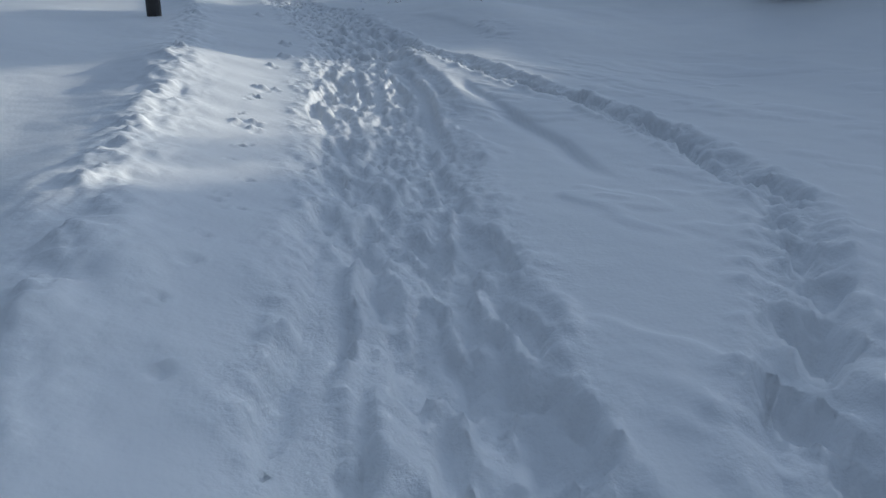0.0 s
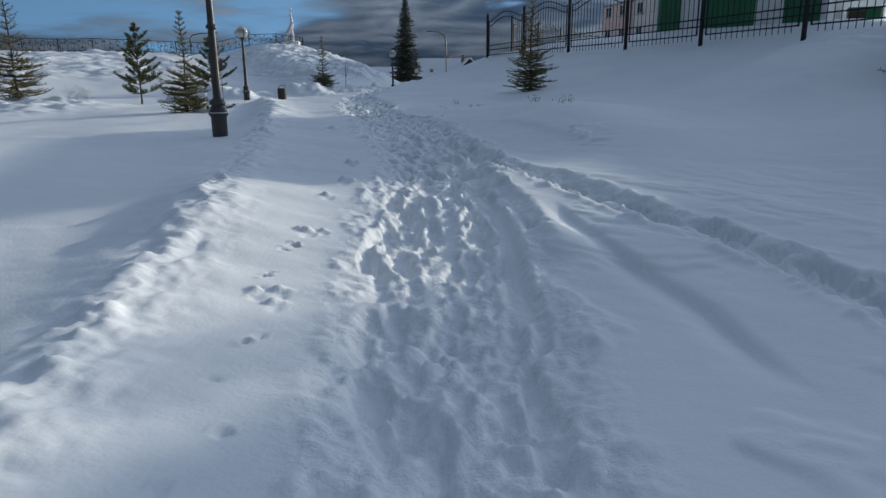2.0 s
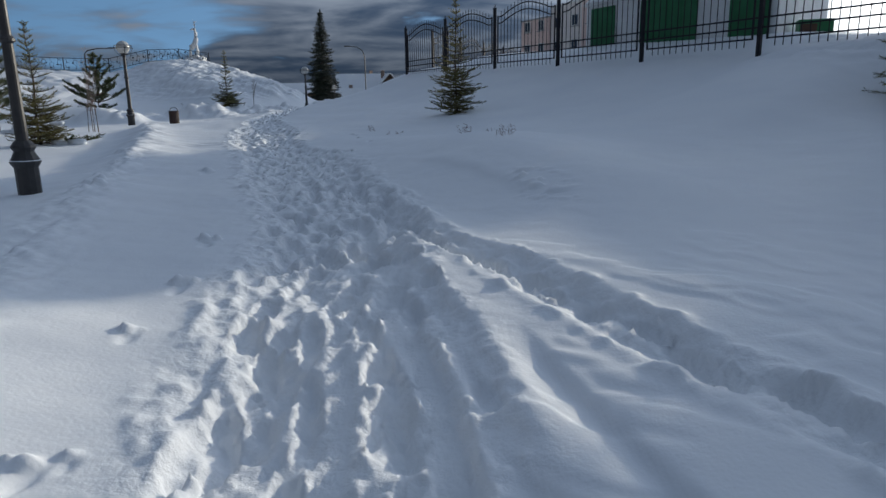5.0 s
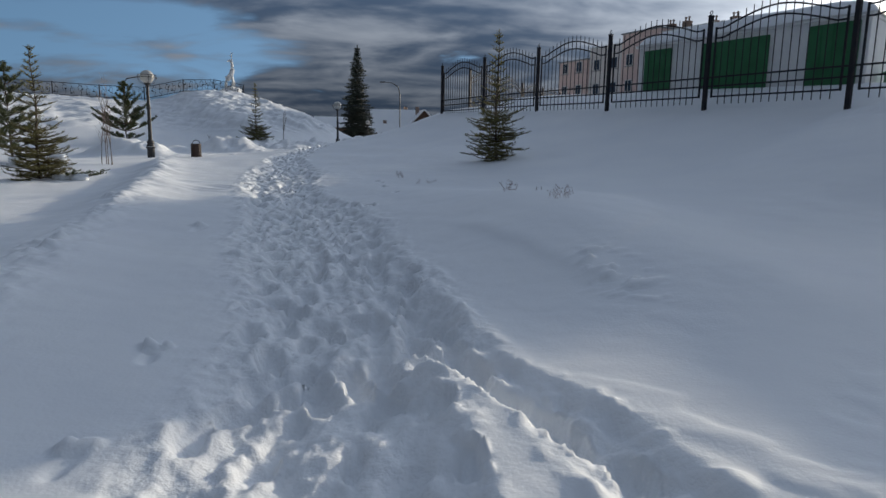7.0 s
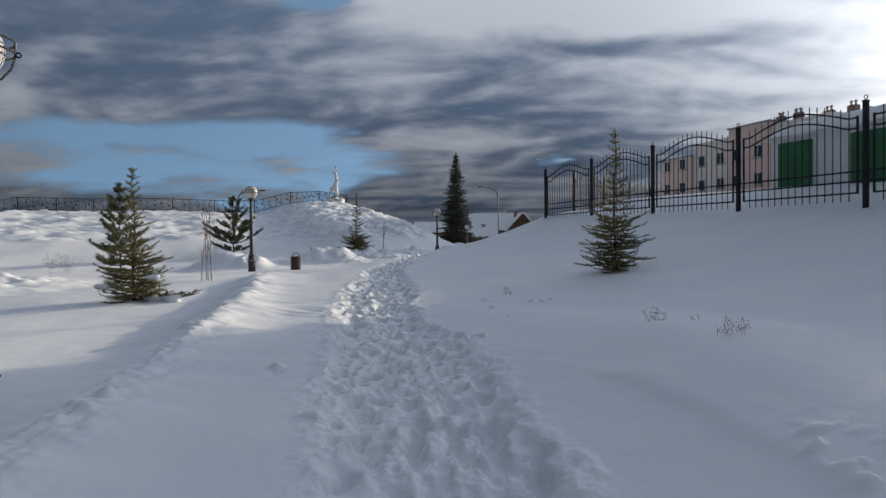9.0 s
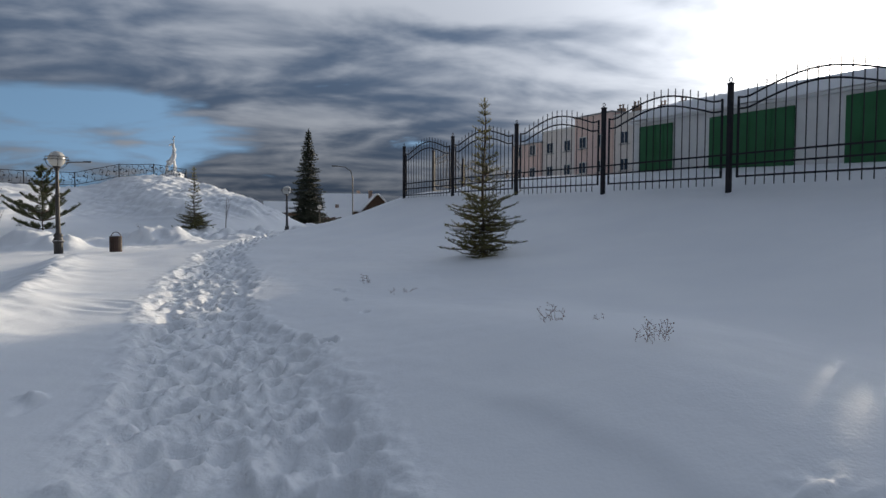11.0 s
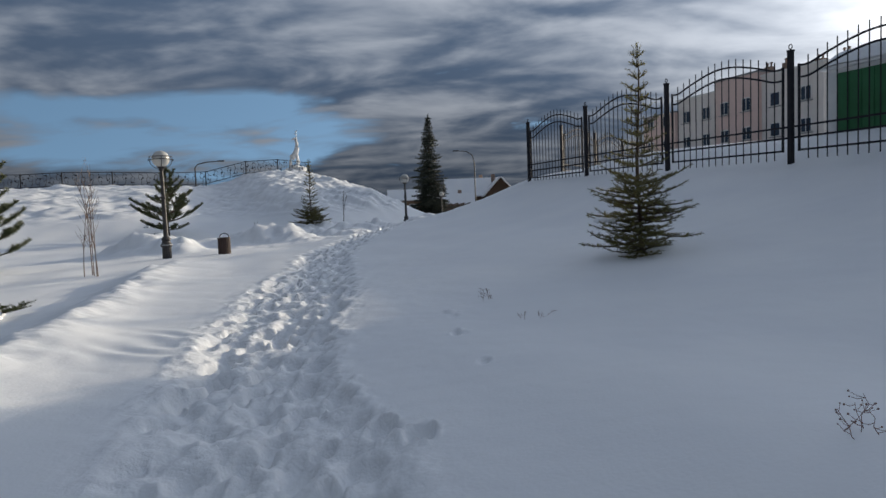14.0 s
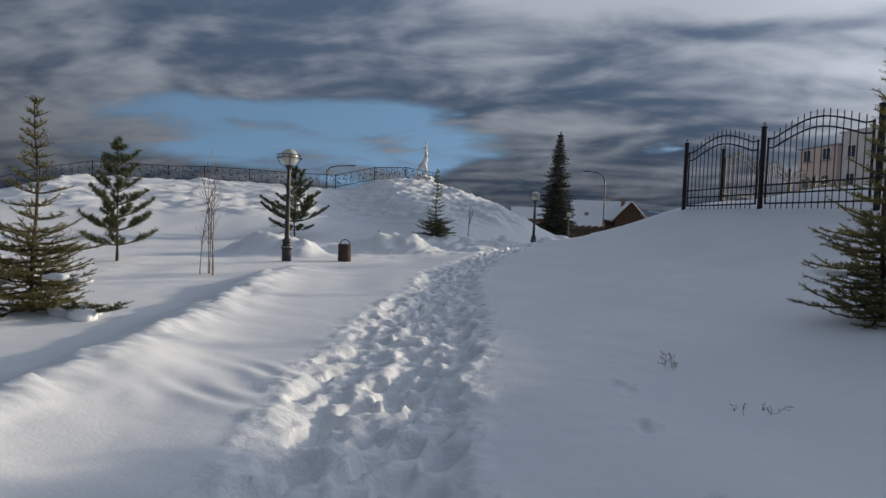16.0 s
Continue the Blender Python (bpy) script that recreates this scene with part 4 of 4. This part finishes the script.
    for k in range(lumps):
        bm = BM()
        a, f = rng.uniform(0, 6.3), rng.uniform(0.03, 0.22)
        r = reach * rng.uniform(0.25, 0.75)
        for j in range(3):
            snow_lump(bm, (r * math.cos(a) + rng.uniform(-0.08, 0.08), r * math.sin(a) + rng.uniform(-0.08, 0.08), height * f + 0.04), [rng.uniform(0.06, 0.13), rng.uniform(0.06, 0.13), rng.uniform(0.035, 0.06)], rng)
        part("snow_clump", bm, SNOW, root, "clump of snow on the boughs", shade=True)
    return root


conifer("fir_tree", (3.12, 20.45), 2.76, 0.80, "young fir with a dense skirt and sparse top, in snow", 3, lumps=5)
conifer("fir_tree", (-6.25, 19.95), 2.62, 0.92, "young fir with snow on its lowest boughs beside the path", 11, lumps=9)
conifer("fir_tree", (-12.5, 22.6), 3.5, 1.15, "young fir with a thin leader on a snow bank", 21, lumps=3, fine=1.2)
conifer("fir_tree", (-5.88, 38.85), 2.75, 0.9, "slim young fir at the foot of the snowy hill", 31, skirt=0.25, fine=0.9)
conifer("fir_tree", (9.0, 12.7), 3.3, 1.15, "young fir on the slope below the iron fence, dusted with snow", 41, lumps=6, fine=1.1)
conifer("pine_tree", (-10.35, 26.35), 2.85, 1.12, "young pine with bare lower trunk and upturned tufts", 51, "pine", clear=0.13)
conifer("pine_tree", (-12.0, 38.9), 3.0, 1.55, "bushy young pine before the snowy hill", 61, "pine", clear=0.1, lumps=2)
conifer("dark_fir", (-3.55, 79.0), 10.9, 2.5, "tall narrow dark fir standing before distant houses", 71, "spire", clear=0.05, thick=1.3, fine=1.4)


def weed(name, at, tall, wide, stems, label, seed, category="weed", mat=None, twigs=5):
    """Thin crooked stalks that lean apart and fork, with seed heads at their tips."""
    rng = random.Random(seed)
    root = thing(name, pose(*at, ground_z(*at)), label, category)
    for k in range(stems):
        a, lean = rng.uniform(0, 6.3), rng.uniform(0.0, 0.8) * wide
        h = tall * rng.uniform(0.45, 1.0)
        foot = Vector((rng.uniform(-1, 1) * wide * 0.8, rng.uniform(-1, 1) * wide * 0.5, -0.06))
        pts = [foot]
        for j in range(1, 6):
            t = j / 5
            pts.append(foot + Vector((lean * t * t * math.cos(a) + rng.gauss(0, 0.05) * tall, lean * t * t * math.sin(a) + rng.gauss(0, 0.05) * tall, (h + 0.06) * t)))
        bm = tube(BM(), pts, 0.0023, 4, taper=0.0011)
        for j in range(twigs):
            t = rng.uniform(0.4, 0.98) * 5
            p = pts[int(t)].lerp(pts[min(5, int(t) + 1)], t % 1)
            d = Vector((rng.uniform(-1, 1), rng.uniform(-1, 1), rng.uniform(-0.1, 0.8))).normalized() * rng.uniform(0.05, 0.13) * tall / 0.3
            tube(bm, [p, p + d * 0.5 + Vector((0, 0, -0.006)), p + d], 0.0015, 3, taper=0.0009)
            r = bmesh.ops.create_icosphere(bm, subdivisions=1, radius=rng.uniform(0.004, 0.0075) * (tall / 0.3) ** 0.5)
            bmesh.ops.translate(bm, verts=r["verts"], vec=p + d)
        part("stem", bm, mat or TWIG, root)
    return root


weed("dry_weed", (2.80, 13.17), 0.16, 0.13, 9, "dry brown weed stalks poking through the snow", 1)
weed("dry_weed", (2.41, 14.12), 0.16, 0.11, 6, "dry brown weed stalks poking through the snow", 2)
weed("dry_weed", (1.05, 18.95), 0.15, 0.09, 5, "small dry weed tuft in the snow", 3)
weed("dry_weed", (1.46, 17.85), 0.09, 0.14, 5, "small dry weed tuft in the snow", 4)
weed("dry_weed", (2.75, 14.0), 0.05, 0.06, 3, "tips of a weed barely showing above snow", 5)
weed("bare_bush", (-14.2, 29.2), 0.75, 0.5, 16, "bare frosted bush in deep snow", 6, "bush", BIRCH, 9)


def sapling(at, tall, stems, label, seed, spread=0.16):
    rng = random.Random(seed)
    root = thing("sapling", pose(*at, ground_z(*at)), label, "sapling")
    for k in range(stems):
        foot = Vector((rng.uniform(-1, 1) * spread, rng.uniform(-1, 1) * spread, -0.1))
        a, lean = rng.uniform(0, 6.3), rng.uniform(0.02, 0.14) * tall
        h = tall * rng.uniform(0.7, 1.0)
        pts = [foot + Vector((lean * t * t * math.cos(a), lean * t * t * math.sin(a), (h + 0.1) * t)) for t in np.linspace(0, 1, 7)]
        bm = tube(BM(), pts, 0.013 * tall / 2.5, 5, taper=0.003)
        for j in range(12):
            t = rng.uniform(0.3, 0.97)
            p = pts[int(t * 6)].lerp(pts[min(6, int(t * 6) + 1)], t * 6 % 1)
            b = rng.uniform(0, 6.3)
            d = Vector((math.cos(b) * 0.45, math.sin(b) * 0.45, 1)).normalized() * rng.uniform(0.1, 0.24) * tall
            tube(bm, [p, p + d * 0.5 + Vector((0.01, 0, 0)), p + d], 0.0045 * tall / 2.5 + 0.001, 3, taper=0.0015)
        part("stem", bm, BIRCH, root)
    return root


sapling((-6.9, 24.75), 2.35, 5, "clump of bare birch saplings standing in snow", 1)
sapling((-5.05, 41.2), 1.5, 3, "thin bare sapling on the hillside", 2, 0.06)
sapling((-7.4, 36.4), 0.75, 2, "small bare sapling behind the snow heaps", 3, 0.04)


def fallen_bough():
    rng = random.Random(8)
    at = (-5.42, 19.9)
    root = thing("fir_bough", pose(*at, ground_z(*at) + 0.02, 0, 0, -20), "fallen green fir bough half covered by snow", "branch")
    bm, sticks = BM(), []
    for k in range(7):
        a = -0.9 + 0.3 * k
        p, q = Vector((-0.35 + 0.09 * k, 0, 0.05)), Vector((-0.35 + 0.09 * k + 0.34 * math.cos(a), 0.3 * math.sin(a), 0.08 + 0.1 * rng.random()))
        tube(bm, [p, q], 0.005, 4, taper=0.002)
        sticks += [(p, q)] + [(p.lerp(q, t), p.lerp(q, t) + Vector((0.08, s * 0.09, 0.03))) for t in (0.3, 0.5, 0.7, 0.85) for s in (-1, 1)]
    tube(bm, [(-0.45, 0, 0.0), (0.3, 0, 0.08)], 0.009, 5, taper=0.004)
    part("twigs", bm, BARK, root)
    part("needles", needles_mesh("needles", sticks, PINE, 0.045, 0.011, 0.007, rng), None, root)
    for k in range(4):
        bm = BM()
        for j in range(4):
            snow_lump(bm, (-0.6 + 0.22 * k + rng.uniform(-0.1, 0.1), 0.1 * (-1) ** k + rng.uniform(-0.08, 0.08), 0.01), (rng.uniform(0.08, 0.17), rng.uniform(0.08, 0.14), rng.uniform(0.06, 0.11)), rng)
        part("snow_clump", bm, SNOW, root, shade=True)


fallen_bough()


# ---- things by the path and on the hill ----
def litter_bin():
    at = (-5.87, 29.15)
    root = thing("litter_bin", pose(*at, ground_z(*at)), "brown slatted litter bin with a hoop handle, sunk in snow", "bin")
    part("body", lathe(BM(), [(0.10, -0.3), (0.145, -0.25), (0.155, 0.42), (0.14, 0.42), (0.13, 0.1), (0.02, 0.08)], 18), BIN, root)
    for k in range(18):
        a = 2 * math.pi * (k + 0.5) / 18
        o = part("slat", box(BM(), (0, 0, 0.1), (0.012, 0.036, 0.66), bevel=0.004), BIN, root)
        o.matrix_basis = pose(0.16 * math.cos(a), 0.16 * math.sin(a), 0, 0, 0, math.degrees(a))
    rim = [(0.16 * math.cos(a), 0.16 * math.sin(a), 0.43) for a in np.linspace(0, 2 * math.pi, 24, endpoint=False)]
    part("rim", tube(BM(), rim, 0.014, 6, closed=True), BIN, root)
    hoop = [(0.13 * math.cos(a), 0.03, 0.43 + 0.13 * math.sin(a)) for a in np.linspace(0, math.pi, 14)]
    part("handle", tube(BM(), hoop, 0.012, 6), BIN, root)
    top = BM()
    snow_lump(top, (0.02, 0, 0.36), (0.12, 0.12, 0.06), random.Random(2))
    part("snow_cap", top, SNOW, root, shade=True)


litter_bin()


def railing():
    """Low ornamental railing along the hill's brow."""
    line = [(-37.5, 39.5), (-34.3, 44.4), (-31.2, 49.4), (-25.3, 52.7), (-20.2, 55.4), (-17.6, 56.7), (-15.2, 58.0), (-11.2, 60.0)]
    root = thing("railing", pose(*line[2], ground_z(*line[2])), "dark iron railing with leafy scrollwork along the hilltop", "railing")
    o = Vector((line[2][0], line[2][1], ground_z(*line[2])))
    post = mesh_of("post", box(BM(), (0, 0, 0.4), (0.06, 0.06, 1.25), bevel=0.008), IRON)
    rng = random.Random(4)
    for a, b in zip(line, line[1:]):
        a, b = Vector((*a, 0)), Vector((*b, 0))
        n = max(1, round((b - a).length / 2.6))
        for k in range(n):
            p, q = a.lerp(b, k / n), a.lerp(b, (k + 1) / n)
            p.z, q.z = ground_z(p.x, p.y), ground_z(q.x, q.y)
            part("post", post, None, root).matrix_basis = Matrix.Translation(p - o)
            d = q - p
            for lift in (0.98, 0.16):
                bm = tube(BM(), [p - o + Vector((0, 0, lift)), q - o + Vector((0, 0, lift))], 0.022, 5)
                part("rail", bm, IRON, root)
            bm = BM()
            for j in range(6):
                t, r = (j + 0.5) / 6, 0.15
                up = 0.56 + (0.1 if j % 2 else -0.08)
                arc = [p - o + d * t + d.normalized() * (r * math.cos(w) * (1 - w / 16)) + Vector((0, 0, up + 1.6 * r * math.sin(w) * (1 - w / 16))) for w in np.linspace(0.4, 6.2, 12)]
                tube(bm, arc, 0.014, 4)
                c = p - o + d * t
                tube(bm, [c + Vector((0, 0, 0.16)), c + Vector((0, 0, up - 0.16)) + d.normalized() * 0.1], 0.013, 4)
                tube(bm, [c + Vector((0, 0, up + 0.18)), c + Vector((0, 0, 0.97)) - d.normalized() * 0.12], 0.013, 4)
                leaf = c + d.normalized() * rng.uniform(-0.15, 0.15) + Vector((0, 0, up + rng.uniform(-0.2, 0.2)))
                r2 = bmesh.ops.create_icosphere(bm, subdivisions=1, radius=1.0)
                bmesh.ops.transform(bm, matrix=Matrix.Translation(leaf) @ Matrix.Diagonal((0.08, 0.02, 0.05, 1)), verts=r2["verts"])
            part("scrollwork", bm, IRON, root)
    end = Vector((*line[-1], ground_z(*line[-1])))
    part("post", post, None, root).matrix_basis = Matrix.Translation(end - o)
    return root


railing()


def deer_statue():
    at = (-12.6, 61.4)
    z = ground_z(*at)
    bm = BM()
    rng = random.Random(9)
    for c, s in (((0, 0, 0.12), (0.95, 0.8, 0.45)), ((0.25, 0.1, 0.42), (0.6, 0.5, 0.3)), ((-0.35, -0.1, 0.3), (0.5, 0.5, 0.3)), ((0.02, 0, 0.62), (0.36, 0.32, 0.22))):
        snow_lump(bm, c, s, rng)
    tube(bm, [(-0.20, 0, 1.25), (0.0, 0, 1.42), (0.14, 0, 1.68), (0.2, 0, 1.95)], 0.21, 10, taper=0.15)
    for x, y, x2 in ((-0.24, 0.1, -0.28), (-0.2, -0.1, -0.34), (0.16, 0.09, 0.24), (0.2, -0.09, 0.12)):
        tube(bm, [(x, y, 1.45 if x > 0 else 1.25), (x2 + 0.06, y, 1.0), (x2, y, 0.55)], 0.085, 7, taper=0.045)
    tube(bm, [(0.17, 0, 1.85), (0.2, 0, 2.2), (0.14, 0, 2.5)], 0.13, 8, taper=0.085)
    tube(bm, [(0.20, 0, 2.5), (0.06, 0, 2.56), (-0.12, 0, 2.47)], 0.095, 8, taper=0.045)
    for y in (-1, 1):
        tube(bm, [(0.16, 0.04 * y, 2.56), (0.20, 0.16 * y, 2.8), (0.12, 0.24 * y, 3.1)], 0.028, 5, taper=0.01)
        tube(bm, [(0.19, 0.13 * y, 2.74), (0.05, 0.16 * y, 2.92)], 0.02, 5, taper=0.008)
        tube(bm, [(0.15, 0.2 * y, 2.95), (0.28, 0.26 * y, 3.08)], 0.018, 5, taper=0.008)
    ob = new("deer_statue", mesh_of("deer_statue", bm, STATUE, True))
    ob.matrix_world = pose(*at, z - 0.1, 0, 0, 15) @ Matrix.Scale(1.14, 4)
    tagged(ob, "white statue of a stag on a snowy rock plinth", "statue")


deer_statue()


# ---- distance ----
def road_lamp(at, tall, arm, label, lean=180):
    root = thing("road_lamp", pose(*at, ground_z(*at), 0, 0, lean), label, "lamp")
    part("pole", tube(BM(), [(0, 0, -0.3), (0, 0, tall * 0.82), (arm * 0.12, 0, tall * 0.93), (arm * 0.5, 0, tall * 0.99), (arm, 0, tall)], 0.075, 8, taper=0.04), LAMP_IRON, root)
    part("head", box(BM(), (arm + 0.3, 0, tall + 0.02), (0.75, 0.26, 0.13), bevel=0.04), LAMP_IRON, root)


road_lamp((1.0, 93.0), 8.2, 1.9, "tall steel road lamp with a curved arm near the houses")
road_lamp((-27.0, 77.0), 3.1, 2.4, "steel road lamp rising behind the hill", 0)


def gable(bm, length, depth, eaves, ridge, over=0.4, thick=0.22):
    """A pitched roof slab pair along x."""
    for s in (-1, 1):
        a = Vector((0, s * (depth / 2 + over), eaves - (ridge - eaves) * over / (depth / 2)))
        b = Vector((0, 0, ridge))
        n = (b - a).cross(Vector((1, 0, 0))).normalized() * thick * (1 if s < 0 else -1)
        if n.z < 0:
            n = -n
        vs = [bm.verts.new((x, p.y + q.y, p.z + q.z)) for x in (-length / 2 - over, length / 2 + over) for p, q in ((a, Vector()), (b, Vector()), (b, n), (a, n))]
        for f in ((0, 1, 2, 3), (7, 6, 5, 4), (0, 4, 5, 1), (1, 5, 6, 2), (2, 6, 7, 3), (3, 7, 4, 0)):
            bm.faces.new([vs[i] for i in f])
    return bm


def house(at, turn, length, depth, eaves, ridge, label, wall_mat, windows=3):
    root = thing("house", pose(*at, 0.3, 0, 0, turn), label, "house")
    bm = box(BM(), (0, 0, eaves / 2), (length, depth, eaves))
    part("wall", bm, wall_mat, root)
    for s in (-1, 1):
        g = BM()
        vs = [g.verts.new(v) for x in (s * length / 2, s * (length / 2 - 0.2)) for v in ((x, -depth / 2, eaves), (x, depth / 2, eaves), (x, 0, ridge))]
        for f in ((0, 1, 2), (5, 4, 3), (0, 3, 4, 1), (1, 4, 5, 2), (2, 5, 3, 0)):
            g.faces.new([vs[i] for i in f])
        part("gable", g, wall_mat, root)
    roof = part("roof", gable(BM(), length, depth, eaves, ridge), SNOW, root, "snow-covered pitched roof")
    part("barge_board", gable(BM(), length + 0.1, depth + 0.1, eaves - 0.02, ridge - 0.06, 0.42, 0.05), TIMBER, roof)
    for k in range(windows):
        x = -length / 2 + length * (k + 0.5) / windows
        w = part("window", box(BM(), (x, -depth / 2 - 0.02, eaves * 0.58), (1.0, 0.08, 1.2), bevel=0.02), FRAME, root)
        part("pane", box(BM(), (x, -depth / 2 - 0.065, eaves * 0.58), (0.8, 0.02, 1.0)), PANE, w)
    w = part("window", box(BM(), (length / 2 + 0.02, 0, eaves * 0.62), (0.08, 1.0, 1.1), bevel=0.02), FRAME, root)
    part("pane", box(BM(), (length / 2 + 0.065, 0, eaves * 0.62), (0.02, 0.8, 0.9)), PANE, w)
    part("chimney", box(BM(), (length * 0.2, depth * 0.15, ridge + 0.1), (0.5, 0.5, 1.1), bevel=0.02), BRICK, root)
    return root


house((0.5, 108.0), 4, 7.2, 7.5, 3.0, 5.35, "distant timber house with a snow-covered roof", HOUSE_WALL)
house((4.2, 104.0), 94, 6.0, 3.8, 3.1, 5.2, "small brown gabled annexe of a distant house", TIMBER, 2)
house((-7.9, 104.0), 8, 6.0, 6.0, 2.7, 4.0, "low distant house with a snowy roof", HOUSE_WALL)
house((-2.2, 100.0), 0, 5.5, 5.0, 1.9, 3.1, "low distant shed with a snowy roof", HOUSE_WALL, 2)


def board_fence():
    a, b = Vector((-3.0, 92.0, 0)), Vector((6.5, 94.5, 0))
    root = thing("board_fence", Matrix.Translation((a.x, a.y, ground_z(a.x, a.y))), "brown board fence before the distant houses", "fence")
    board = mesh_of("board", box(BM(), (0, 0, 0.8), (0.24, 0.03, 2.0)), TIMBER)
    n = 38
    for k in range(n):
        p = a.lerp(b, k / n)
        part("board", board, None, root).matrix_basis = pose(p.x - a.x, p.y - a.y, 0.08 * math.sin(k * 2.1), 0, 0, 15)


board_fence()


def apartment(at, turn, widths, depth, floors, label, mats, storey=2.85):
    """A block of flats: bays along local x, each a little higher or lower, with sills, frames and panes."""
    root = thing("apartment_building", pose(*at, 0.6, 0, 0, turn), label, "building")
    pane = mesh_of("pane", box(BM(), (0, 0, 0), (1.0, 0.05, 1.15)), PANE)
    win = box(BM(), (0, 0, 0), (1.2, 0.12, 1.35), bevel=0.02)
    box(win, (0, -0.02, 0), (0.06, 0.16, 1.3))
    frame_mesh = mesh_of("window", win, FRAME)
    sill = mesh_of("sill", box(BM(), (0, -0.12, -0.72), (1.4, 0.26, 0.07)), STEEL)
    x = 0.0
    for n, (w, up) in enumerate(widths):
        tall = floors * storey + 0.9 + up
        set_back = 0.35 * (n % 2)
        mat = mats[n % len(mats)]
        part("wall", box(BM(), (x + w / 2, depth / 2 + set_back, tall / 2), (w, depth, tall), bevel=0.03), mat, root)
        cap = box(BM(), (x + w / 2, depth / 2 + set_back, tall + 0.06), (w + 0.3, depth + 0.3, 0.16), bevel=0.03)
        part("parapet", cap, FRAME if n % 2 else STEEL, root)
        cols = max(1, int(w / 2.9))
        for f in range(floors):
            for c in range(cols):
                wx, wz = x + w * (c + 0.5) / cols, 1.75 + storey * f
                o = part("window", frame_mesh, None, root)
                o.matrix_basis = pose(wx, set_back - 0.02, wz)
                part("pane", pane, None, o).matrix_basis = pose(-0.0, -0.06, 0)
                part("sill", sill, None, o)
        for q in range(2):
            vent = box(BM(), (x + w * (0.3 + 0.4 * q), depth * 0.5, tall + 0.75), (0.9, 0.7, 1.3), bevel=0.03)
            for j in (-0.25, 0.25):
                tube(vent, [(x + w * (0.3 + 0.4 * q) + j, depth * 0.5, tall + 1.3), (x + w * (0.3 + 0.4 * q) + j, depth * 0.5, tall + 1.75)], 0.09, 7)
                tube(vent, [(x + w * (0.3 + 0.4 * q) + j, depth * 0.5, tall + 1.76), (x + w * (0.3 + 0.4 * q) + j, depth * 0.5, tall + 1.9)], 0.2, 7, taper=0.05)
            part("chimney", vent, BRICK, root)
        x += w
    # the end walls carry windows as well
    for f in range(floors):
        for y in (0.3, 0.7):
            o = part("window", frame_mesh, None, root)
            o.matrix_basis = pose(x + 0.02, depth * y + 0.2, 1.75 + storey * f, 0, 0, 90)
            part("pane", pane, None, o).matrix_basis = pose(0, -0.06, 0)
            o = part("window", frame_mesh, None, root)
            o.matrix_basis = pose(-0.02, depth * y, 1.75 + storey * f, 0, 0, -90)
            part("pane", pane, None, o).matrix_basis = pose(0, -0.06, 0)
    return root


apartment((22.0, 95.0), -69, ((6.0, -1.2), (6.5, 0.0), (6.0, 0.9), (7.0, 0.4)), 11, 4, "pink and cream block of flats behind the iron fence", (PINK, CREAM))
apartment((47.0, 47.6), -40, ((4.2, 0.0), (6.0, 0.35), (7.0, 0.0), (7.0, 0.3)), 11, 4, "brown and pale block of flats under the low sun", (BRICK, CREAM))
